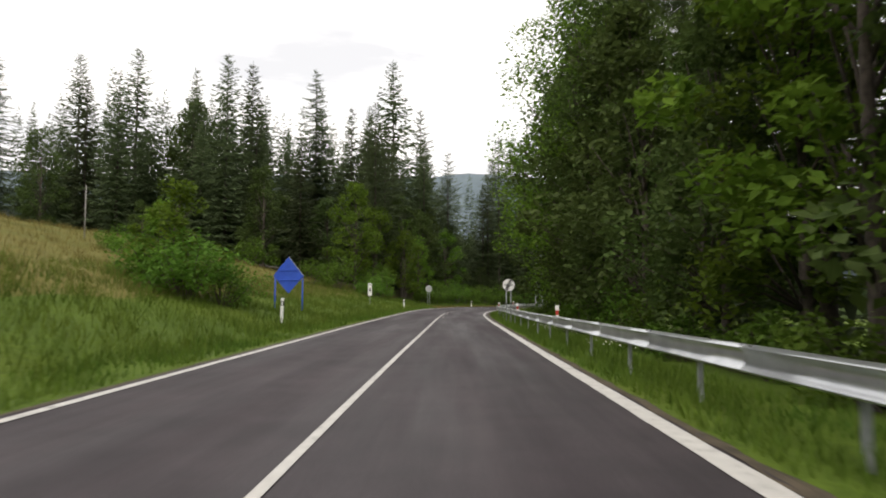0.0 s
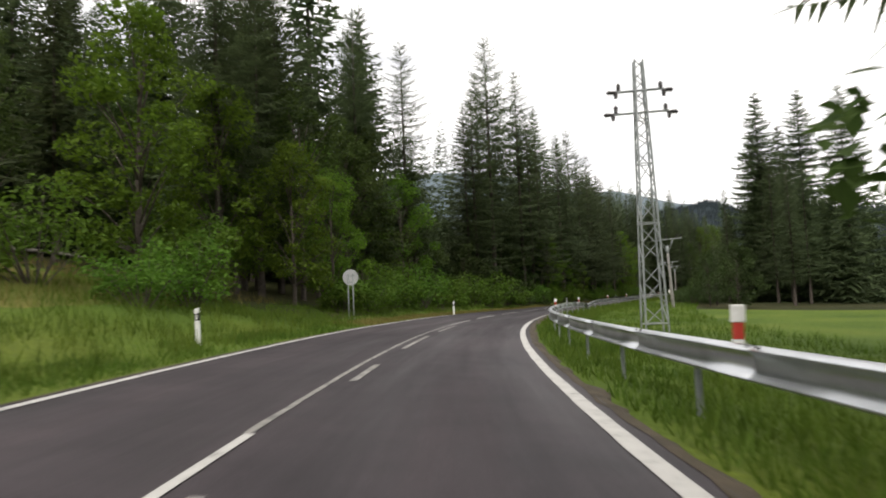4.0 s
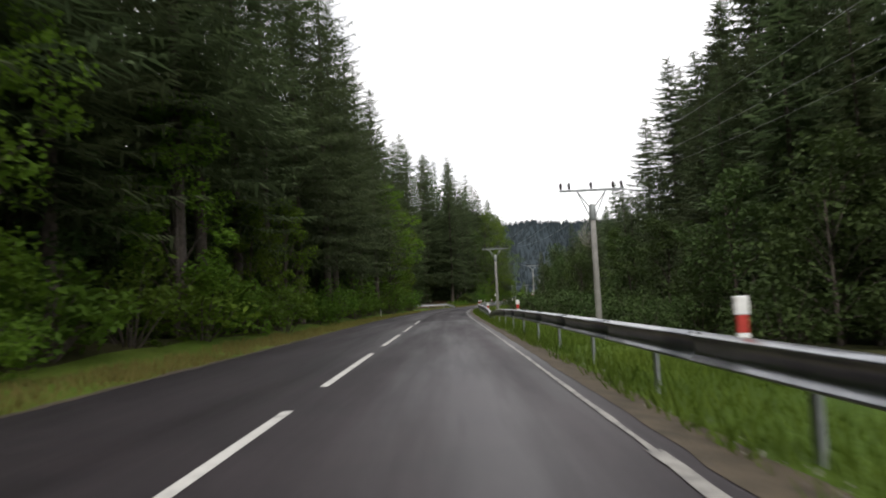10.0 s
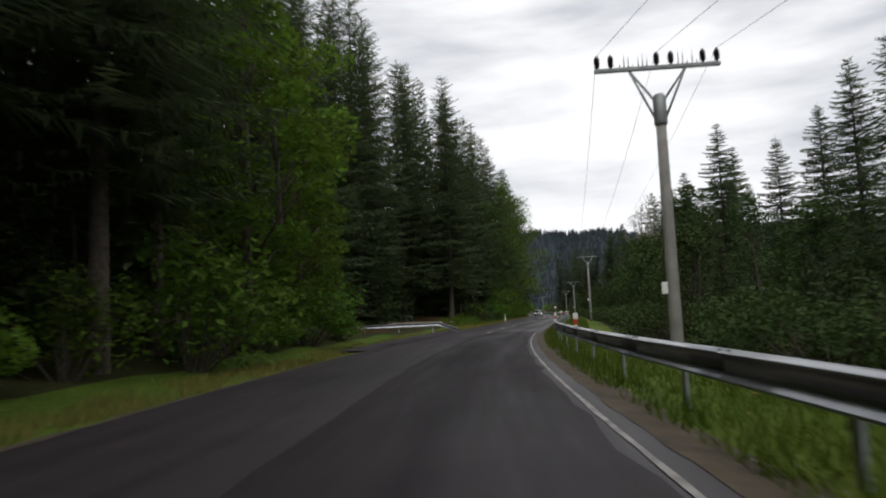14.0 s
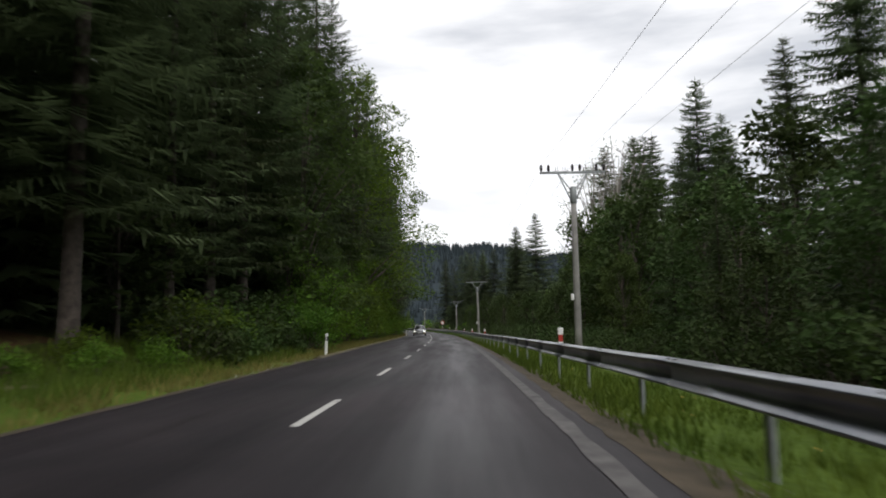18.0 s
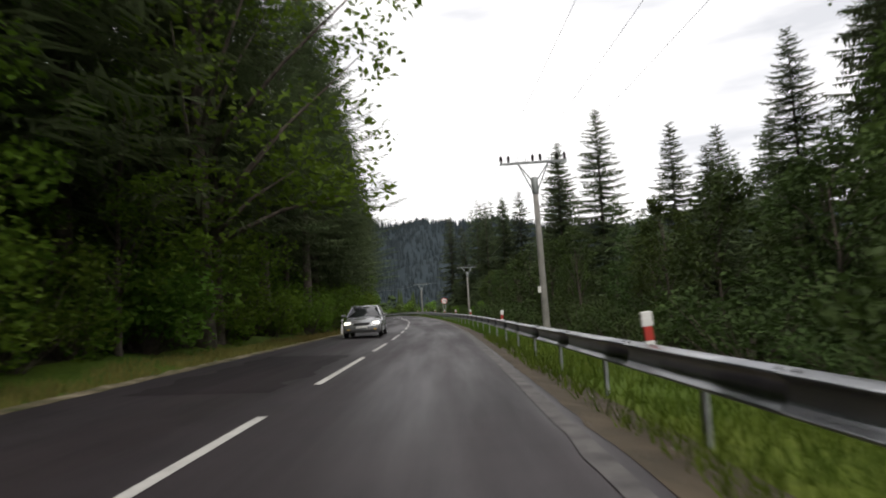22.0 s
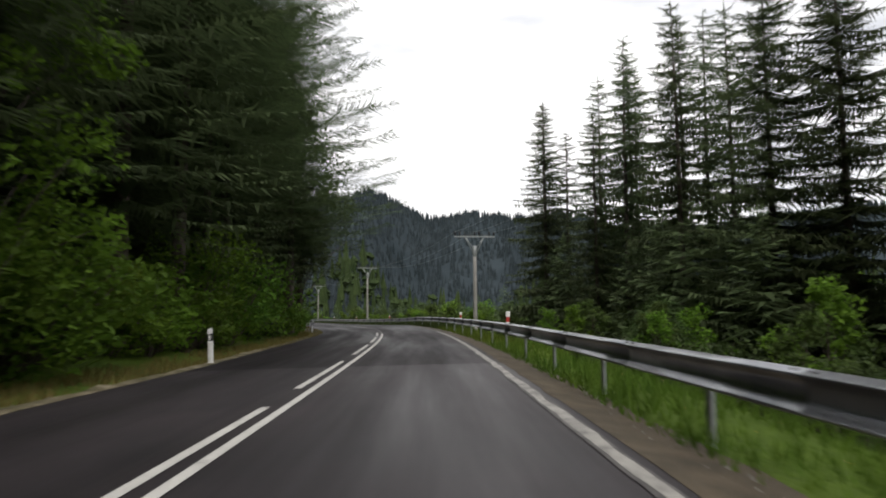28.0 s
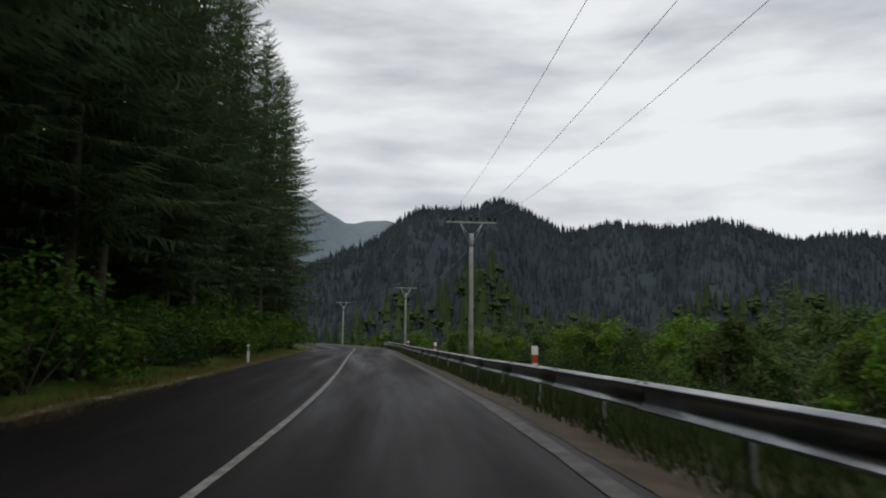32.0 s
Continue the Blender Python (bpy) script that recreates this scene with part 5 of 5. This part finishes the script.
# right: the free-standing tall spruces
for s, off, top in ((369.5, 24.5, 26.1), (379.5, 23.2, 16.5), (376.5, 33.7, 29.8), (376, 39, 30), (384, 32, 25), (388, 36, 24), (394, 24, 13), (401, 33, 17.3), (175, 22.7, 31.5), (174.6, 28.5, 31), (186, 22.5, 27), (190, 27, 29), (168, 33, 29), (217, 24.5, 24.6), (202.7, 25.2, 25), (313.5, 26.2, 26.4), (337, 33.6, 28), (300, 35, 24.5), (288.5, 26.9, 18.2), (240, 26.1, 23.8), (260, 24.2, 17), (338, 25.5, 24.4), (341, 29, 22), (367, 41, 27), (446.5, 24.8, 25.8), (457, 27.5, 26.5), (432, 26.5, 27.2), (431.3, 36.2, 24.8), (433.5, 43.8, 24.7), (368.5, 40.3, 28),
                    (513, 21.6, 24.6), (509.5, 19.9, 23.6), (513.5, 24.6, 22), (500.5, 24.5, 25), (497.5, 22.6, 25.3), (495.5, 18.6, 18), (491.5, 26.4, 25), (490, 23.2, 23.8), (486.5, 20.8, 23), (487, 25.2, 23.5), (478, 22.2, 22), (476, 25.2, 23.3), (471, 29, 16.5), (505, 24, 25), (504, 27.5, 25)):
    plant(rng.choice(thins) if s > 480 else rng.choice(solos), s, off, turn=turn(), top=top)
for s, off, top in ((356, 24.5, 24), (360, 27, 25), (349, 27.6, 21), (364, 27, 26), (371, 28, 24)):
    plant(rng.choice(solos + walls[:2]), s, off, turn=turn(), top=top)
plant(bare, 353.5, 21.8, turn=0, top=23.5)
plant(bare, 361, 20.5, turn=140, top=22.5)
for s, off, top in ((298, 19, 11), (303, 21, 12)):
    plant(walls[int(s) % 4], s, off, turn=turn(), top=top)
for s, off, top in ((195, 24.5, 25), (203, 25, 24.5), (209, 24.8, 22.6), (214, 28, 25), (222, 27, 25), (199, 30, 27), (228, 29, 25), (234, 30.5, 24), (218, 33, 26)):
    plant(rng.choice(walls + solos), s, off, turn=turn(), top=top)
row(mids, 166, 196, 5.0, 16, 19, 11, 17)
row(mids, 198, 246, 6.0, 15.5, 19, 7, 10)
row(walls[:2], 140, 205, 8.0, 22, 27, 15, 20)
back_row(380, 468, 3.2, 22, 32, 9, 13)
back_row(470, 512, 3.0, 17, 27, 5.5, 8)
row(shaded_trees, 308, 332, 5.0, 15, 20, 9.5, 13)
row(dulls, 345, 365, 4.0, 18, 22, 11, 17)
row(mids[:2] + shaded_trees, 258, 304, 5.0, 13.5, 17, 7, 10)
back_row(130, 440, 7.0, 30, 40, 11, 17)
# right side: mostly trees and bushes whose leaf colour carries the shade
s = 128.0
while s < 442:
    kind = rng.choice(shaded_trees + dulls[:1] + mids[:1] if s < 310 else shaded_trees + dulls[:1])
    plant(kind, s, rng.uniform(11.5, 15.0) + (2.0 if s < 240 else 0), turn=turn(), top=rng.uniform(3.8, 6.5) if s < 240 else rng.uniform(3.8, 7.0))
    s += rng.uniform(3.6, 5.6)
s = 146.0
while s < 470:
    if s > 166:
        plant(rng.choice(shaded_bushes), s, rng.uniform(8.4, 11.0), rng.uniform(0.6, 1.0), turn())
    plant(rng.choice(shaded_bushes), s + 2, rng.uniform(11.0, 15.0), rng.uniform(0.8, 1.2), turn())
    s += rng.uniform(3.5, 6)
# right: young growth on the slope down into the valley
for k in range(130):
    s, off = rng.uniform(452, 640), 9 + 55 * rng.random() ** 1.5
    kind = rng.choice(young + young + shaded_trees[:1])
    plant(kind, s, off, turn=turn(), top=0.5 + rng.uniform(0.2, 1.0) * (0.5 + 0.075 * off))

# left: undergrowth and second growth inside the wood
row(shaded_trees, 128, 232, 4.2, -9.0, -11.5, 5, 9)
back_row(130, 236, 4.2, -10.5, -14, 9, 16)
back_row(141, 172, 2.2, -20, -31, 15.5, 19)
row(shaded_trees, 296, 474, 4.4, -9.6, -12, 5, 9)
back_row(298, 474, 4.6, -11, -14, 9, 15)
row(shaded_trees + mids[:1], 478, 560, 4.4, -9.4, -12, 5, 10)
row(shaded_trees, 250, 292, 4.0, -13.2, -15, 5, 9)
back_row(252, 292, 4.0, -13, -14.5, 6, 10)
back_row(158, 240, 3.0, -15, -22, 17, 26)
back_row(296, 560, 3.6, -16, -22, 17, 26)


def joined(name, label, items, kind_mat):
    """Many small far trees in one object. items: place, height, width, and whether it is a conifer."""
    v, f = [], []
    for x, y, z, h, w, conifer in items:
        a0 = rng.uniform(0, 6.28)
        if conifer:
            for z0, z1, r in ((0.05, 0.55, 1.0), (0.32, 0.80, 0.72), (0.58, 1.05, 0.42)):
                n = len(v)
                for k in range(6):
                    rr = w * r * rng.uniform(0.7, 1.25)
                    a = a0 + k * 1.047
                    v.append((x + math.cos(a) * rr, y + math.sin(a) * rr, z + h * (z0 + rng.uniform(-0.04, 0.04))))
                v.append((x, y, z + h * z1))
                f.extend((n + k, n + (k + 1) % 6, n + 6) for k in range(6))
        else:
            for k in range(5):
                n = len(v)
                cx, cy, cz = x + rng.uniform(-0.5, 0.5) * w, y + rng.uniform(-0.5, 0.5) * w, z + h * rng.uniform(0.35, 0.8)
                r = w * rng.uniform(0.4, 0.65)
                v.extend([(cx, cy, cz + r), (cx, cy, cz - r)])
                v.extend([(cx + math.cos(a0 + q * 1.257) * r * rng.uniform(0.8, 1.2), cy + math.sin(a0 + q * 1.257) * r * rng.uniform(0.8, 1.2), cz + rng.uniform(-0.2, 0.2) * r) for q in range(5)])
                for q in range(5):
                    f.extend([(n, n + 2 + q, n + 2 + (q + 1) % 5), (n + 1, n + 2 + (q + 1) % 5, n + 2 + q)])
    return tagged(new(name, mesh_from(name, v, f, kind_mat)), label, "forest", kind="stuff")


items = []
for k in range(9500):
    a, r = rng.uniform(-6, 62), math.sqrt(rng.uniform(340 ** 2, 830 ** 2))
    h = rng.uniform(6, 11)
    items.append((FAR.x + math.sin(radians(a)) * r, FAR.y + math.cos(radians(a)) * r, float(far_z(a, r)) - 1, h, h * 0.17, True))
for k in range(700):
    a, r = rng.uniform(-6, 62), rng.uniform(745, 812)
    h = rng.uniform(6.5, 14)
    items.append((FAR.x + math.sin(radians(a)) * r, FAR.y + math.cos(radians(a)) * r, float(far_z(a, r)) - 1, h, h * 0.15, True))
joined("ridge_forest", "dark conifer forest covering the far ridge", items, HAZY_TREES)
items = []
for k in range(1900):
    a, r = rng.uniform(-8, 75), math.sqrt(rng.uniform(110 ** 2, 460 ** 2))
    x, y = FAR.x + math.sin(radians(a)) * r, FAR.y + math.cos(radians(a)) * r
    near = np.hypot(axis_x - x, axis_y - y).min()
    if near < 120:
        continue
    con = rng.random() < 0.5
    h = rng.uniform(12, 22) if con else rng.uniform(9, 15)
    items.append((x, y, float(far_z(a, r)) - 1, h, h * (0.17 if con else 0.34), con))
joined("valley_forest", "mixed green forest on the valley floor", items, VALLEY_TREES)

items = []
for k in range(1500):
    s = rng.uniform(-100, 640)
    off = rng.uniform(42, 108) if k % 2 else rng.uniform(-150, -40)
    if off < 0 and s < 140 or off > 0 and s > 430:
        continue
    h = rng.uniform(5.5, 8.5) if off > 0 else rng.uniform(11, 17)
    p = along(s, off, float(ground_z(s, off)))
    items.append((p.x, p.y, p.z - 0.5, h, h * 0.26, True))
joined("hillside_forest", "spruce forest on the slopes beside the road", items, VALLEY_TREES)

# the depth of the wood on the left, behind the rows beside the road
v, f = [], []
BACK += [(rng.uniform(130, 600), rng.uniform(-20, -34), rng.uniform(20, 27)) for k in range(90)]
BACK += [(rng.uniform(108, 138), rng.uniform(-26, -125), rng.uniform(25, 33)) for k in range(75)]
BACK += [(rng.uniform(244, 300), rng.uniform(-24, -40), rng.uniform(20, 27)) for k in range(25)]
for s, off, H in BACK:
    vv, ff = spruce_crown(rng, H, min(3.7, 1.2 + 0.15 * H), 0.8, 0.95 if H > 18 else 0.7, 7, 3, 1, 0.03, 0.22, 0.7, 0.52)
    p = along(s, off, float(ground_z(s, off)))
    n = len(v)
    v += [(a + p.x, b + p.y, c + p.z) for a, b, c in vv]
    f += [(a + n, b + n, c + n) for a, b, c in ff]
tagged(new("deep_forest", mesh_from("deep_forest", v, f, NEEDLES)), "dense dark spruces standing deep in the forest", "forest", kind="stuff")

v, f = [], []
for k in range(120):
    s, off = rng.uniform(480, 700), rng.uniform(28, 108)
    H = rng.uniform(8, 13) + 0.09 * off
    vv, ff = spruce_crown(rng, H, H * 0.17 + 0.6, 0.8, 0.9, 7, 3, 1, 0.05, 0.2, 0.7, 0.5)
    p = along(s, off, float(ground_z(s, off)))
    n = len(v)
    v += [(a + p.x, b + p.y, c + p.z) for a, b, c in vv]
    f += [(a + n, b + n, c + n) for a, b, c in ff]
tagged(new("valley_spruces", mesh_from("valley_spruces", v, f, NEEDLES)), "dark young spruces on the slope below the road", "forest", kind="stuff")

# ---- grass ----
def blades(name, label, mat, count, s0, s1, o0, o1, h0, h1, seed, skip=()):
    rg = np.random.RandomState(seed)
    s, o = rg.uniform(s0, s1, count), rg.uniform(o0, o1, count)
    clump = np.sin(s * 1.7 + o * 2.3) + np.sin(s * 0.53 - o * 1.1) + rg.normal(0, 0.8, count)
    keep = clump > -0.9
    for a, b, lim in skip:
        keep &= ~((s > a) & (s < b) & (o > lim))
    s, o = s[keep], o[keep]
    n = len(s)
    hd = np.interp(s, axis_s, axis_h)
    x, y = np.interp(s, axis_s, axis_x) + np.cos(hd) * o, np.interp(s, axis_s, axis_y) + np.sin(hd) * o
    z = ground_z(s, o) - 0.04 + lift(s, o)
    a, h, w = rg.uniform(0, 6.28, n), rg.uniform(h0, h1, n), rg.uniform(0.008, 0.020, n)
    lx, ly = rg.normal(0, 0.35, n) * h, rg.normal(0, 0.35, n) * h
    v = np.empty((n, 3, 3))
    v[:, 0] = np.stack([x - np.cos(a) * w, y - np.sin(a) * w, z], 1)
    v[:, 1] = np.stack([x + np.cos(a) * w, y + np.sin(a) * w, z], 1)
    v[:, 2] = np.stack([x + lx, y + ly, z + h], 1)
    me = mesh_from(name, v.reshape(-1, 3).tolist(), np.arange(3 * n).reshape(-1, 3).tolist(), mat)
    return tagged(new(name, me), label, "grass", kind="stuff")


for s0 in range(-10, 485, 95):
    blades("verge_grass", "bright green grass under the guardrail", BLADES, 30000 if s0 < 460 else 6000, s0, min(s0 + 95, 490), 3.72 if s0 < 300 else 4.0, 6.4, 0.08, 0.36, s0 + 20)
    blades("verge_grass", "green and yellow grass along the forest verge", STRAW if s0 > 80 else BLADES, 24000, s0, s0 + 95, -5.6, -3.75, 0.06, 0.26, s0 + 21, ((238, 268, -5.2),))
# weeds past the bend; the dimness there is put into their leaf colour
blades("verge_weeds", "weeds under the guardrail, their green darkened for shade", SHADED_LEAVES, 36000, 488, 580, 3.9, 7.5, 0.15, 0.6, 71)
blades("meadow_grass", "tall grass of the meadow", BLADES, 48000, -5, 86, -16, -4.4, 0.2, 0.55, 3)
blades("meadow_grass", "tall yellow grass of the meadow", STRAW, 32000, 10, 92, -40, -10, 0.25, 0.6, 4)
blades("clearing_grass", "grass in the clearing round the pylon", BLADES, 16000, 58, 150, 5.6, 13, 0.15, 0.45, 5)
blades("forest_edge_grass", "green grass in front of the forest edge", BLADES, 14000, 80, 132, -9.5, -5.4, 0.12, 0.45, 9)
blades("yard_grass", "green weeds beside the log yard", BLADES, 9000, 283, 304, -9.5, -4.6, 0.15, 0.6, 6)


def scatter(name, label, category, mat, count, s0, s1, o0, o1, size, height, seed):
    """Small bits lying on, or standing in, the verge, as one object."""
    rg = random.Random(seed)
    v, f = [], []
    for k in range(count):
        s, o = rg.uniform(s0, s1), rg.uniform(o0, o1)
        p = along(s, o, float(ground_z(s, o)) - 0.02 + rg.uniform(*height))
        n, r = len(v), size * rg.uniform(0.4, 1.5)
        v += [p + Vector((rg.uniform(0.5, 1) * r * math.cos(a), rg.uniform(0.5, 1) * r * math.sin(a), rg.uniform(-0.3, 0.1) * r)) for a in (0, 1.5, 3.1, 4.7)] + [p + Vector((0, 0, r * 0.5))]
        f += [(n, n + 1, n + 4), (n + 1, n + 2, n + 4), (n + 2, n + 3, n + 4), (n + 3, n, n + 4)]
    return tagged(new(name, mesh_from(name, v, f, mat)), label, category, kind="stuff")


scatter("verge_stone", "small grey stones on the gravel shoulder", "stones", STONE, 5200, 100, 520, 3.48, 4.25, 0.022, (0.0, 0.03), 31)
scatter("verge_stone", "small pale stones along the forest verge", "stones", STONE, 3000, 290, 560, -4.0, -3.3, 0.03, (0.0, 0.05), 32)
scatter("white_flower", "white umbel flowers in the grass behind the guardrail", "flowers", FLOWER, 160, 16, 34, 4.7, 6.2, 0.03, (0.3, 0.6), 33)
scatter("white_flower", "white umbel flowers in the grass under the guardrail", "flowers", FLOWER, 30, 472, 486, 4.5, 5.6, 0.03, (0.25, 0.5), 34)
scatter("yellow_flower", "small yellow flowers scattered in the verge", "flowers", REFLECTOR, 300, 170, 470, 4.1, 6.0, 0.018, (0.15, 0.35), 35)
